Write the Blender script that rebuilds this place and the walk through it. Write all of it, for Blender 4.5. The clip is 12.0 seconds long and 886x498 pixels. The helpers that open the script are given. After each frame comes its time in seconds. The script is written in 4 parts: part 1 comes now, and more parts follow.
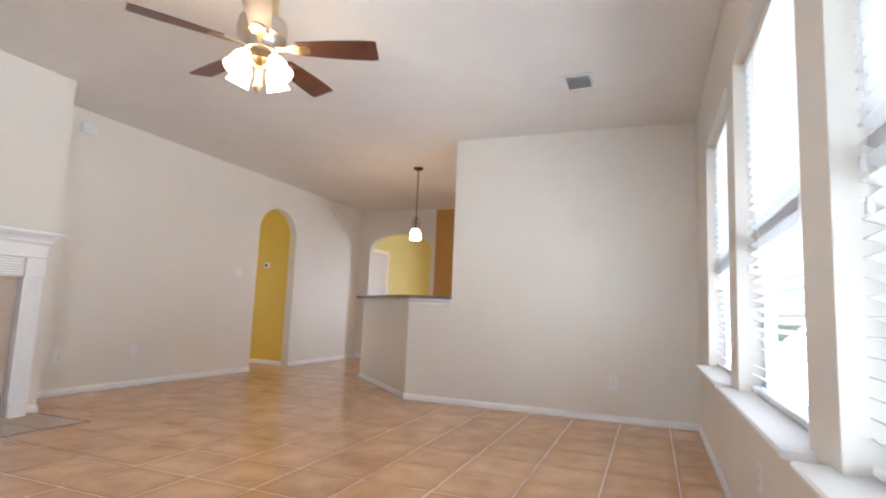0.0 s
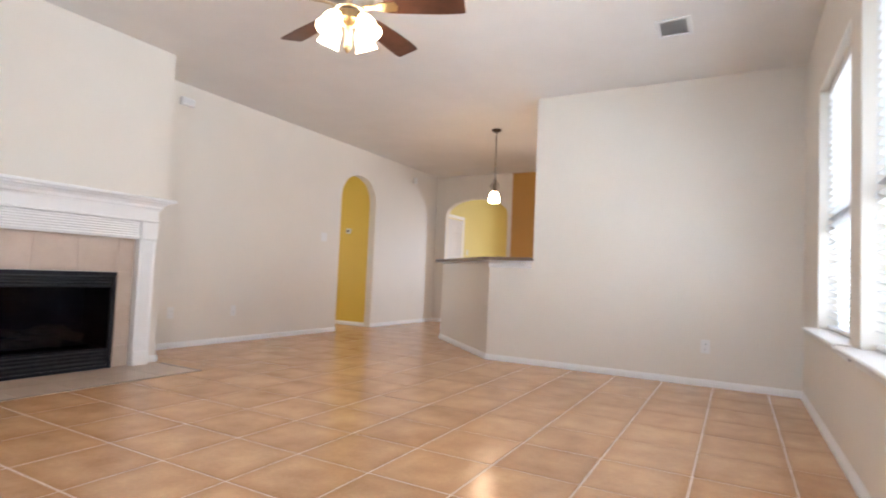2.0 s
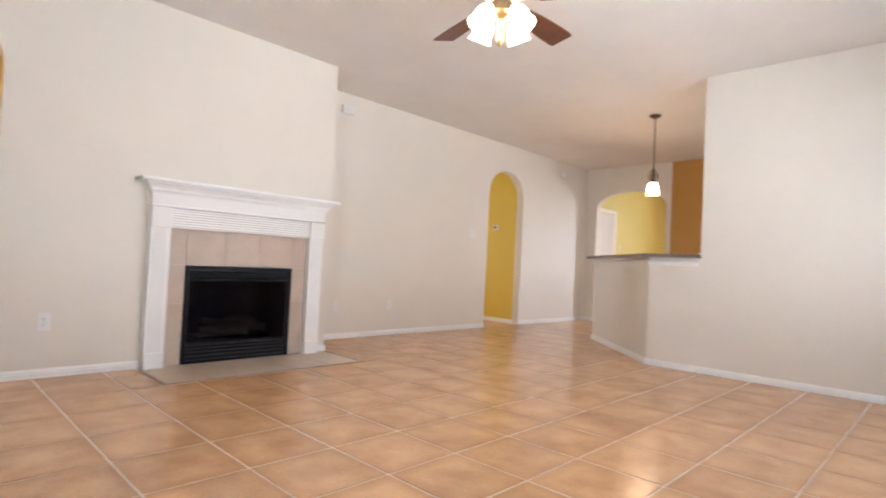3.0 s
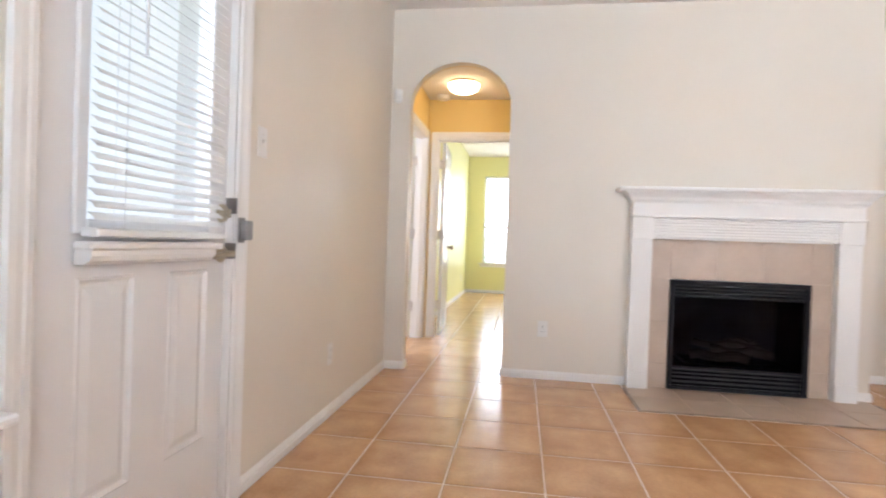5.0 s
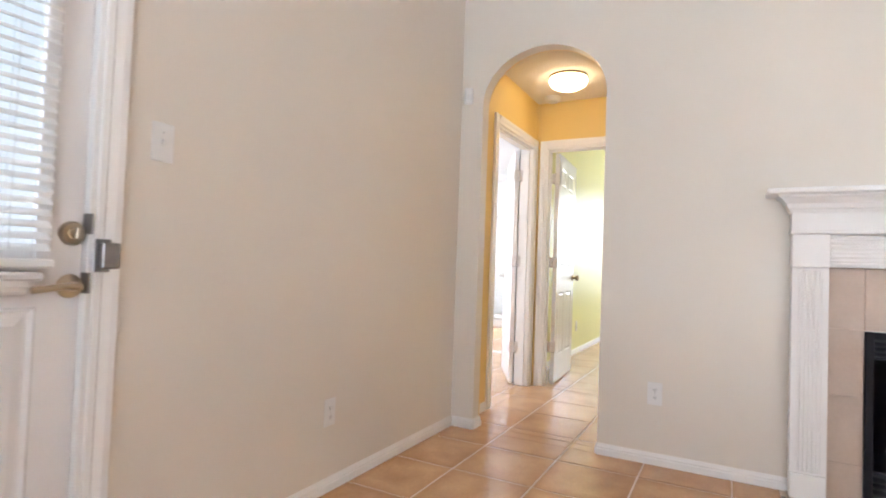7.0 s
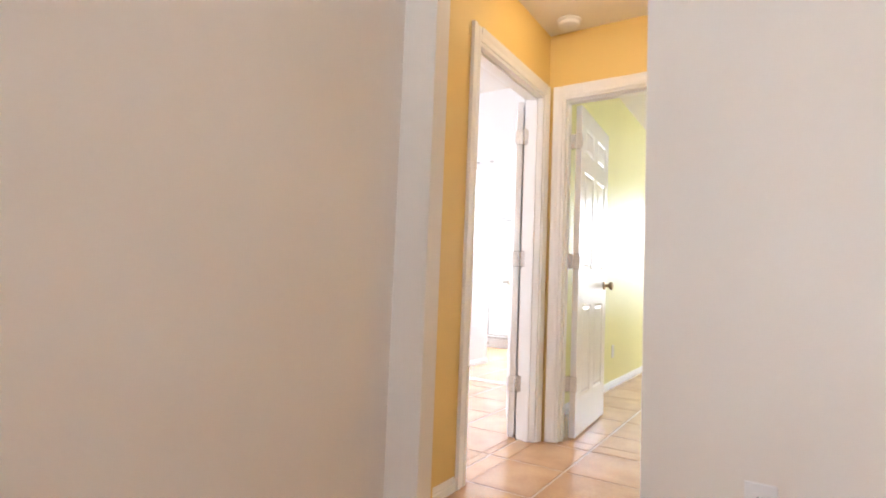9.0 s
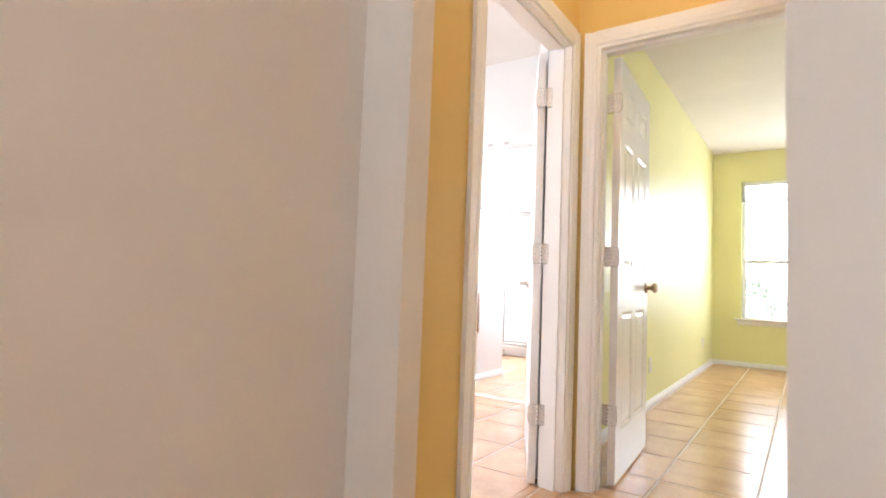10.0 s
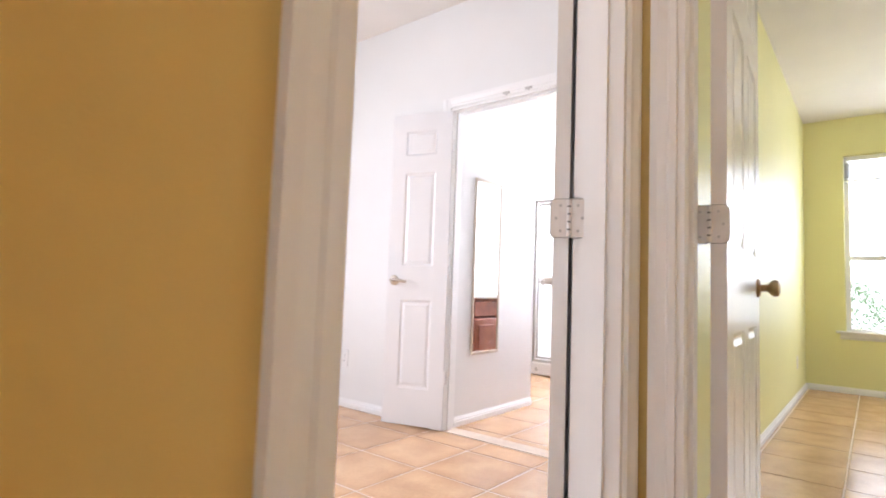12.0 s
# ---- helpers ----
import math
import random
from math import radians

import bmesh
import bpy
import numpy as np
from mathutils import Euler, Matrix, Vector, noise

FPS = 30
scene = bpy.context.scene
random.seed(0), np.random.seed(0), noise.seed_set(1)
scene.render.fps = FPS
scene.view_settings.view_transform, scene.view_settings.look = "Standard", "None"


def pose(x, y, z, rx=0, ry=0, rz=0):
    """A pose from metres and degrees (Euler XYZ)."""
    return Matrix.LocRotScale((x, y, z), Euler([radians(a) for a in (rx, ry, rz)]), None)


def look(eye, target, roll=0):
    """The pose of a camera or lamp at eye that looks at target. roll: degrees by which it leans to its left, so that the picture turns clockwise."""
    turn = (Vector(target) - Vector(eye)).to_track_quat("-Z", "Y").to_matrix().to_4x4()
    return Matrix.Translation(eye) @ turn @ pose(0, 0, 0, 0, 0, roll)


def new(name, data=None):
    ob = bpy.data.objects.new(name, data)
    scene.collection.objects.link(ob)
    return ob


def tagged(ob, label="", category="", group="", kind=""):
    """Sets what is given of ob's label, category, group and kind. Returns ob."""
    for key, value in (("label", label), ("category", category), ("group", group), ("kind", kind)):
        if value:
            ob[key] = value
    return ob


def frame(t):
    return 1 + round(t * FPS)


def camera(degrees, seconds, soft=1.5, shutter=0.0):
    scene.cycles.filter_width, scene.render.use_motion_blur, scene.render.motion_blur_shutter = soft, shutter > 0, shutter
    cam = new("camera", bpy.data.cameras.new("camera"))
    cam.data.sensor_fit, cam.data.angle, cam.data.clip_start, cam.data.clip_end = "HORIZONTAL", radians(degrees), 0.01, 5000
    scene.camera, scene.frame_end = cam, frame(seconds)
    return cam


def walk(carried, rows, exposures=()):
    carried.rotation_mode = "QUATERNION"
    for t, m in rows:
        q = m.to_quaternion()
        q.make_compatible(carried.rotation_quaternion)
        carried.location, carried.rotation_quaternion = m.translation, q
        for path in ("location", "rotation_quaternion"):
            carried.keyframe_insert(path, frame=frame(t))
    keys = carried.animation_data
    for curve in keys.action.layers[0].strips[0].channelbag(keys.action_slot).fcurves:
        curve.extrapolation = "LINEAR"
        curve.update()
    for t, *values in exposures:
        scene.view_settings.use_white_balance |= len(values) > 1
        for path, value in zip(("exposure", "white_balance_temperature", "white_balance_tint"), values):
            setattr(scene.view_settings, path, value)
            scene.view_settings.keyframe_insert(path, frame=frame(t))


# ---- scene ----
cam = camera(79.5, 12.0, soft=1.9, shutter=0.4)
PATH = [
    (0, (0.148, 0.49, 0.938), (-0.58, 2.339, 1.166), 2.4),
    (0.5, (0.156, 0.481, 0.912), (-0.458, 2.379, 1.059), 2.1),
    (1, (0.131, 0.476, 0.864), (-0.488, 2.373, 0.996), 2.2),
    (1.5, (0.085, 0.475, 0.863), (-0.647, 2.332, 0.977), 2.3),
    (2, (0.052, 0.45, 0.863), (-0.914, 2.198, 0.963), 2.5),
    (2.5, (0.035, 0.457, 0.886), (-1.164, 2.055, 0.963), 2.7),
    (3, (-0.046, 0.487, 0.88), (-1.442, 1.918, 0.938), 2.8),
    (3.5, (-0.111, 0.478, 0.916), (-1.746, 1.63, 0.936), 2.8),
    (3.6, (-0.097, 0.447, 0.92), (-1.783, 1.523, 0.932), 2.9),
    (3.7, (-0.143, 0.497, 0.889), (-1.894, 1.463, 0.908), 2.7),
    (5.3, (-0.453, 1.117, 0.983), (-2.382, 0.591, 0.942), 2.0),
    (5.5, (-0.499, 1.191, 0.98), (-2.384, 0.524, 0.934), 2.0),
    (6, (-0.777, 1.353, 0.982), (-2.602, 0.537, 0.948), 2.1),
    (6.5, (-1.042, 1.468, 0.983), (-2.846, 0.605, 0.991), 1.9),
    (7, (-1.375, 1.525, 1.003), (-3.136, 0.579, 1.064), 2.1),
    (7.2, (-1.501, 1.555, 0.983), (-3.241, 0.574, 1.072), 1.7),
    (8.8, (-2.607, 1.328, 0.877), (-4.292, 0.259, 1.009), 2.3),
    (9, (-2.801, 1.243, 0.9), (-4.481, 0.166, 1.026), 2.3),
    (9.5, (-3.1, 1.09, 0.905), (-4.767, -0.008, 1.03), 2.2),
    (10, (-3.426, 0.931, 0.906), (-5.073, -0.197, 1.034), 2.2),
    (10.5, (-3.737, 0.802, 0.905), (-5.355, -0.367, 1.033), 2.1),
    (11, (-4.06, 0.653, 0.902), (-5.663, -0.535, 1.044), 2.3),
    (11.5, (-4.348, 0.544, 0.9), (-5.938, -0.662, 1.038), 2.1),
    (12, (-4.579, 0.465, 0.888), (-6.128, -0.792, 1.032), 2.1),
]
walk(cam, [(t, look(eye, target, roll)) for t, eye, target, roll in PATH], [(0.0, 0.26, 5950, 15), (0.5, 0.14, 6000, 15), (1.5, 0.34, 6000, 16), (2.5, 0.5, 6050, 16), (3.5, 0.63, 6200, 17), (5.5, 0.55, 6080, 16), (7.0, 0.54, 6080, 16), (9.0, 0.62, 6200, 19), (10.0, 0.56, 6320, 19), (11.0, 0.28, 6380, 21), (12.0, 0.17, 6250, 21)])

# ---- world and light ----
world = bpy.data.worlds.new("sky")
scene.world = world
world.use_nodes = True
wn = world.node_tree.nodes
sky = wn.new("ShaderNodeTexSky")
sky.sky_type = "NISHITA"
sky.sun_disc = False
sky.sun_elevation = radians(52)
sky.sun_rotation = radians(200)
world.node_tree.links.new(sky.outputs[0], wn["Background"].inputs[0])
wn["Background"].inputs[1].default_value = 0.15

sun = new("sun", bpy.data.lights.new("sun", "SUN"))
sun.data.energy, sun.data.angle, sun.data.color = 4.5, radians(0.5), (1.0, 0.95, 0.88)
sun.matrix_world = look((0, 0, 20), (6.5, 10.0, 0.0))


def area_light(name, eye, target, w, h, watts, color):
    l = bpy.data.lights.new(name, "AREA")
    l.shape, l.size, l.size_y, l.energy, l.color = "RECTANGLE", w, h, watts, color
    ob = new(name, l)
    ob.matrix_world = look(eye, target)
    return ob


DAY = (0.86, 0.94, 1.0)
# open sky along the east windows; a shaded patio along the south side
area_light("east_daylight", (1.30, 3.00, 0.85), (0.10, 3.00, 2.15), 6.0, 1.5, 215.0, DAY)
area_light("south_window_daylight", (-0.66, -0.42, 1.40), (-0.66, 2.0, 1.75), 1.25, 1.7, 42.0, DAY)
area_light("patio_daylight", (-2.2, -0.95, 1.50), (-2.2, 2.0, 1.5), 3.6, 2.0, 6.0, DAY)
# the same daylight outside the west window of the bedroom
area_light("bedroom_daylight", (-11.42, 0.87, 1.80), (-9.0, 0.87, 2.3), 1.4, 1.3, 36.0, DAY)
# fill lamp behind an added, unseen north window, to brighten the bedroom
area_light("bedroom_north_fill", (-9.3, 3.55, 1.5), (-9.3, 1.0, 1.7), 1.6, 1.5, 26.0, DAY)
# fill lamps outside openings that are out of view, added to brighten these rooms
area_light("white_room_fill", (-5.1, -3.95, 1.45), (-5.1, -2.0, 1.2), 1.7, 1.6, 105.0, (0.84, 0.93, 1.0))
area_light("bath_fill", (-11.1, -1.1, 1.6), (-8.7, -1.2, 1.2), 1.1, 1.2, 160.0, DAY)
area_light("kitchen_fill", (0.90, 7.6, 1.45), (-1.0, 7.6, 1.4), 1.5, 1.5, 22.0, DAY)
area_light("entry_fill", (-1.9, 13.55, 1.3), (-1.9, 11.0, 1.1), 1.2, 1.9, 120.0, DAY)
area_light("passage_fill", (-7.95, 6.7, 1.4), (-5.0, 6.7, 1.3), 0.7, 1.4, 18.0, DAY)

# ---- materials ----
def material(name, color, rough=0.6, metal=0.0, var=0.06, scale=6.0, bump=0.0, bump_scale=120.0, spec=0.5, per_piece=0.0, island=False):
    m = bpy.data.materials.new(name)
    m.use_nodes = True
    nt = m.node_tree
    n, ln = nt.nodes, nt.links
    b = n["Principled BSDF"]
    b.inputs["Roughness"].default_value = rough
    b.inputs["Metallic"].default_value = metal
    b.inputs["Specular IOR Level"].default_value = spec
    tc = n.new("ShaderNodeTexCoord")
    no = n.new("ShaderNodeTexNoise")
    no.inputs["Scale"].default_value = scale
    no.inputs["Detail"].default_value = 5.0
    ln.new(tc.outputs["Object"], no.inputs["Vector"])
    ramp = n.new("ShaderNodeMapRange")
    ramp.inputs["From Min"].default_value, ramp.inputs["From Max"].default_value = 0.3, 0.7
    ramp.inputs["To Min"].default_value, ramp.inputs["To Max"].default_value = 1 - var, 1 + var
    ln.new(no.outputs["Fac"], ramp.inputs["Value"])
    last = ramp.outputs["Result"]
    if per_piece:
        oi = n.new("ShaderNodeNewGeometry" if island else "ShaderNodeObjectInfo")
        mr = n.new("ShaderNodeMapRange")
        mr.inputs["To Min"].default_value, mr.inputs["To Max"].default_value = 1 - per_piece, 1 + per_piece
        ln.new(oi.outputs["Random Per Island" if island else "Random"], mr.inputs["Value"])
        mu = n.new("ShaderNodeMath")
        mu.operation = "MULTIPLY"
        ln.new(last, mu.inputs[0])
        ln.new(mr.outputs["Result"], mu.inputs[1])
        last = mu.outputs[0]
    mix = n.new("ShaderNodeVectorMath")
    mix.operation = "SCALE"
    mix.inputs[0].default_value = color[:3]
    ln.new(last, mix.inputs["Scale"])
    ln.new(mix.outputs["Vector"], b.inputs["Base Color"])
    if bump:
        nb = n.new("ShaderNodeTexNoise")
        nb.inputs["Scale"].default_value = bump_scale
        nb.inputs["Detail"].default_value = 3.0
        ln.new(tc.outputs["Object"], nb.inputs["Vector"])
        bp = n.new("ShaderNodeBump")
        bp.inputs["Strength"].default_value = bump
        bp.inputs["Distance"].default_value = 0.002
        ln.new(nb.outputs["Fac"], bp.inputs["Height"])
        ln.new(bp.outputs["Normal"], b.inputs["Normal"])
    return m


def tile_material(name, light, dark, island=False, rough=0.19, rim=True):
    """Glazed clay tile: clouded colour, speckle, one tone per piece."""
    m = bpy.data.materials.new(name)
    m.use_nodes = True
    nt = m.node_tree
    n, ln = nt.nodes, nt.links
    b = n["Principled BSDF"]
    geo = n.new("ShaderNodeNewGeometry")
    src = geo if island else n.new("ShaderNodeObjectInfo")
    rnd = src.outputs["Random Per Island" if island else "Random"]
    shift = n.new("ShaderNodeMath")
    shift.operation = "MULTIPLY"
    shift.inputs[1].default_value = 37.0
    ln.new(rnd, shift.inputs[0])
    no = n.new("ShaderNodeTexNoise")
    no.noise_dimensions = "4D"
    no.inputs["Scale"].default_value, no.inputs["Detail"].default_value = 5.0, 6.0
    ln.new(geo.outputs["Position"], no.inputs["Vector"])
    ln.new(shift.outputs[0], no.inputs["W"])
    fine = n.new("ShaderNodeTexNoise")
    fine.inputs["Scale"].default_value, fine.inputs["Detail"].default_value = 60.0, 4.0
    ln.new(geo.outputs["Position"], fine.inputs["Vector"])
    ad = n.new("ShaderNodeMath")
    ad.operation = "MULTIPLY_ADD"
    ad.inputs[1].default_value = 0.25
    ln.new(fine.outputs["Fac"], ad.inputs[0])
    ln.new(no.outputs["Fac"], ad.inputs[2])
    pr = n.new("ShaderNodeMath")
    pr.operation = "MULTIPLY_ADD"
    pr.inputs[1].default_value = 0.12
    ln.new(rnd, pr.inputs[0])
    ln.new(ad.outputs[0], pr.inputs[2])
    cr = n.new("ShaderNodeValToRGB")
    cr.color_ramp.elements[0].position, cr.color_ramp.elements[0].color = 0.36, (*dark, 1)
    cr.color_ramp.elements[1].position, cr.color_ramp.elements[1].color = 0.92, (*light, 1)
    last = pr.outputs[0]
    if rim:
        uv, sep = n.new("ShaderNodeUVMap"), n.new("ShaderNodeSeparateXYZ")
        ln.new(uv.outputs["UV"], sep.inputs[0])
        far = []
        for axis in ("X", "Y"):
            off, ab = n.new("ShaderNodeMath"), n.new("ShaderNodeMath")
            off.operation, ab.operation = "SUBTRACT", "ABSOLUTE"
            off.inputs[1].default_value = 0.5
            ln.new(sep.outputs[axis], off.inputs[0])
            ln.new(off.outputs[0], ab.inputs[0])
            far.append(ab.outputs[0])
        mx = n.new("ShaderNodeMath")
        mx.operation = "MAXIMUM"
        ln.new(far[0], mx.inputs[0])
        ln.new(far[1], mx.inputs[1])
        wob = n.new("ShaderNodeMath")
        wob.operation = "MULTIPLY_ADD"
        wob.inputs[1].default_value = 0.35
        ln.new(no.outputs["Fac"], wob.inputs[0])
        ln.new(mx.outputs[0], wob.inputs[2])
        edge = n.new("ShaderNodeMapRange")
        edge.inputs["From Min"].default_value, edge.inputs["From Max"].default_value = 0.52, 0.72
        edge.inputs["To Min"].default_value, edge.inputs["To Max"].default_value = 0.05, -0.14
        ln.new(wob.outputs[0], edge.inputs["Value"])
        su = n.new("ShaderNodeMath")
        su.operation = "ADD"
        ln.new(last, su.inputs[0])
        ln.new(edge.outputs["Result"], su.inputs[1])
        last = su.outputs[0]
    ln.new(last, cr.inputs["Fac"])
    ln.new(cr.outputs["Color"], b.inputs["Base Color"])
    rr = n.new("ShaderNodeMapRange")
    rr.inputs["To Min"].default_value, rr.inputs["To Max"].default_value = rough - 0.06, rough + 0.12
    ln.new(fine.outputs["Fac"], rr.inputs["Value"])
    ln.new(rr.outputs["Result"], b.inputs["Roughness"])
    return m


def glow(name, color, strength):
    m = bpy.data.materials.new(name)
    m.use_nodes = True
    b = m.node_tree.nodes["Principled BSDF"]
    b.inputs["Base Color"].default_value = (0.9, 0.88, 0.82, 1)
    b.inputs["Roughness"].default_value = 0.3
    b.inputs["Emission Color"].default_value = (*color, 1)
    b.inputs["Emission Strength"].default_value = strength
    return m


def glass(name):
    m = bpy.data.materials.new(name)
    m.use_nodes = True
    b = m.node_tree.nodes["Principled BSDF"]
    b.inputs["Base Color"].default_value = (0.97, 0.99, 0.98, 1)
    b.inputs["Roughness"].default_value = 0.0
    b.inputs["Transmission Weight"].default_value = 1.0
    b.inputs["IOR"].default_value = 1.1
    return m


M_WALL = material("cream_wall_paint", (0.77, 0.715, 0.635), 0.45, var=0.02, scale=1.5, bump=0.2, bump_scale=160)
M_CEIL = material("ceiling_paint", (0.82, 0.785, 0.74), 0.8, var=0.03, scale=2.0, bump=0.7, bump_scale=90)
M_YELLOW = material("golden_wall_paint", (0.78, 0.565, 0.20), 0.5, var=0.02, scale=1.5, bump=0.2, bump_scale=160)
M_LIME = material("lime_wall_paint", (0.80, 0.77, 0.38), 0.42, var=0.02, scale=1.5, bump=0.2, bump_scale=160)
M_LEMON = material("lemon_wall_paint", (0.76, 0.55, 0.09), 0.5, var=0.02, scale=1.5, bump=0.2, bump_scale=160)
M_BUTTER = material("butter_wall_paint", (0.80, 0.69, 0.26), 0.5, var=0.02, scale=1.5, bump=0.2, bump_scale=160)
M_ORANGE = material("ochre_wall_paint", (0.52, 0.27, 0.06), 0.5, var=0.03, scale=1.5, bump=0.2, bump_scale=160)
M_WHITEWALL = material("white_wall_paint", (0.80, 0.79, 0.77), 0.55, var=0.02, scale=1.5, bump=0.3, bump_scale=160)
M_TRIM = material("white_trim_enamel", (0.87, 0.86, 0.845), 0.48, var=0.015, scale=3.0)
M_DOOR = material("white_door_enamel", (0.84, 0.83, 0.83), 0.25, var=0.02, scale=3.0)
M_SLAT = material("white_blind_slat", (0.86, 0.86, 0.85), 0.4, var=0.01, scale=9.0)
M_VINYL = material("white_vinyl", (0.84, 0.85, 0.86), 0.35, var=0.01)
M_CORD = material("blind_cord", (0.75, 0.74, 0.72), 0.8, var=0.02)
M_PLATE = material("white_plastic", (0.80, 0.79, 0.77), 0.3, var=0.01)
M_DARK = material("dark_slot", (0.03, 0.03, 0.03), 0.6, var=0.02)
M_BLACK = material("black_firebox_metal", (0.012, 0.011, 0.016), 0.55, metal=0.0, var=0.15, scale=20, spec=0.22)
M_LINING = material("sooty_firebox_lining", (0.045, 0.04, 0.05), 0.7, var=0.3, scale=7, spec=0.2)
M_SMOKED = glass("smoked_pane")
M_SMOKED.node_tree.nodes["Principled BSDF"].inputs["Base Color"].default_value = (0.42, 0.41, 0.45, 1)
M_LOG = material("grey_ceramic_log", (0.10, 0.08, 0.07), 0.85, var=0.3, scale=15, bump=0.6, bump_scale=40)
M_NICKEL = material("brushed_nickel", (0.62, 0.58, 0.52), 0.28, metal=1.0, var=0.05, scale=40)
M_STEEL = material("steel", (0.55, 0.54, 0.53), 0.32, metal=1.0, var=0.05, scale=40)
M_BRASS = material("antique_brass", (0.42, 0.32, 0.18), 0.3, metal=1.0, var=0.08, scale=30)
# gold tone carries the bulbs' warm reflection on the fan neck
M_LIT_NECK = material("bulb_lit_brass", (0.72, 0.56, 0.30), 0.35, metal=1.0, var=0.05, scale=30)
M_BRONZE = material("oil_rubbed_bronze", (0.07, 0.045, 0.03), 0.45, metal=0.7, var=0.1, scale=30)
M_BLADE = material("dark_walnut_blade", (0.085, 0.032, 0.018), 0.38, var=0.25, scale=14)
M_BAR = material("brown_granite", (0.20, 0.155, 0.12), 0.25, var=0.35, scale=60)
M_GROUT = material("tan_grout", (0.70, 0.56, 0.44), 0.85, var=0.08, scale=30, bump=0.3, bump_scale=200)
M_TILE = tile_material("clay_floor_tile", (0.74, 0.46, 0.25), (0.43, 0.225, 0.10))
M_TILES = tile_material("clay_floor_tile_far", (0.74, 0.46, 0.25), (0.43, 0.225, 0.10), island=True)
M_HEARTH = tile_material("beige_hearth_tile", (0.60, 0.475, 0.38), (0.47, 0.36, 0.28), rough=0.35, rim=False)
M_CABINET = material("cherry_cabinet_wood", (0.26, 0.085, 0.045), 0.35, var=0.2, scale=12)
M_MIRROR = material("mirror_silver", (0.92, 0.92, 0.92), 0.02, metal=1.0, var=0.0)
M_SHOWER = material("dull_chrome", (0.62, 0.60, 0.57), 0.35, metal=0.6, var=0.05)
M_CHAMPAGNE = material("champagne_frame", (0.60, 0.52, 0.42), 0.4, metal=0.3, var=0.05)
M_AGED = material("aged_nickel", (0.50, 0.44, 0.34), 0.28, metal=1.0, var=0.10, scale=30)
M_LATCH = material("grey_latch_steel", (0.30, 0.29, 0.29), 0.35, metal=0.9, var=0.08, scale=40)
M_GLASS = glass("clear_pane")
M_BULB = glow("frosted_lamp_glass", (1.0, 0.74, 0.44), 16.0)
M_PENDANT = glow("pendant_lamp_glass", (1.0, 0.70, 0.40), 60.0)
M_DOME = glow("dome_lamp_glass", (1.0, 0.74, 0.40), 9.0)
# emission stands in for the overexposed sky behind the shrubs
M_SKY_GLOW = glow("glowing_sky_sheet", (0.93, 0.97, 1.0), 2.2)
M_GRASS = material("lawn_grass", (0.09, 0.13, 0.04), 0.9, var=0.3, scale=3.0)
M_LEAF = material("green_leaf", (0.17, 0.25, 0.13), 0.5, var=0.3, scale=4.0, per_piece=0.3, island=True)
ln_ = M_LEAF.node_tree
tr_, mx_ = ln_.nodes.new("ShaderNodeBsdfTranslucent"), ln_.nodes.new("ShaderNodeMixShader")
tr_.inputs["Color"].default_value = (0.42, 0.56, 0.36, 1)
mx_.inputs[0].default_value = 0.6
ln_.links.new(ln_.nodes["Principled BSDF"].outputs[0], mx_.inputs[1])
ln_.links.new(tr_.outputs[0], mx_.inputs[2])
ln_.links.new(mx_.outputs[0], ln_.nodes["Material Output"].inputs[0])
M_CONCRETE = material("patio_concrete", (0.40, 0.37, 0.34), 0.85, var=0.12, scale=3.0, bump=0.4, bump_scale=60)
M_FENCE = material("weathered_fence_wood", (0.34, 0.27, 0.21), 0.8, var=0.2, scale=6.0)

# ---- mesh helpers ----
def link(name, bm, mat, parent=None, smooth=False):
    me = bpy.data.meshes.new(name)
    bmesh.ops.recalc_face_normals(bm, faces=bm.faces)
    bm.to_mesh(me)
    bm.free()
    me.materials.append(mat)
    if smooth:
        for p in me.polygons:
            p.use_smooth = True
        me.set_sharp_from_angle(angle=radians(40))
    ob = new(name, me)
    if parent:
        ob.parent = parent
    return ob


def part(name, bm, mat, parent, label="", smooth=False):
    ob = link(name, bm, mat, parent, smooth)
    if label:
        tagged(ob, label)
    return ob


def box(bm, x0, x1, y0, y1, z0, z1, bevel=0.0, m=None):
    r = bmesh.ops.create_cube(bm, size=1.0)
    vs = r["verts"]
    for v in vs:
        v.co = Vector(((x0 + x1) / 2 + v.co.x * (x1 - x0), (y0 + y1) / 2 + v.co.y * (y1 - y0), (z0 + z1) / 2 + v.co.z * (z1 - z0)))
    if bevel:
        es = list({e for v in vs for e in v.link_edges})
        r2 = bmesh.ops.bevel(bm, geom=es, offset=bevel, segments=1, affect="EDGES", clamp_overlap=True)
        vs = list({v for f in r2["faces"] for v in f.verts} | {v for v in vs if v.is_valid})
    if m is not None:
        bmesh.ops.transform(bm, matrix=m, verts=vs)
    return bm


def B(*args, **kw):
    return box(bmesh.new(), *args, **kw)


def prism(bm, pts, axis, a, b):
    """A 2D outline swept along an axis from a to b. pts are (u, v): (y, z) for x, (x, z) for y, (x, y) for z."""
    def put(u, v, w):
        return {"x": (w, u, v), "y": (u, w, v), "z": (u, v, w)}[axis]
    lo = [bm.verts.new(put(u, v, a)) for u, v in pts]
    hi = [bm.verts.new(put(u, v, b)) for u, v in pts]
    bm.faces.new(lo)
    bm.faces.new(hi[::-1])
    n = len(pts)
    for i in range(n):
        bm.faces.new((lo[i], lo[(i + 1) % n], hi[(i + 1) % n], hi[i]))
    return bm


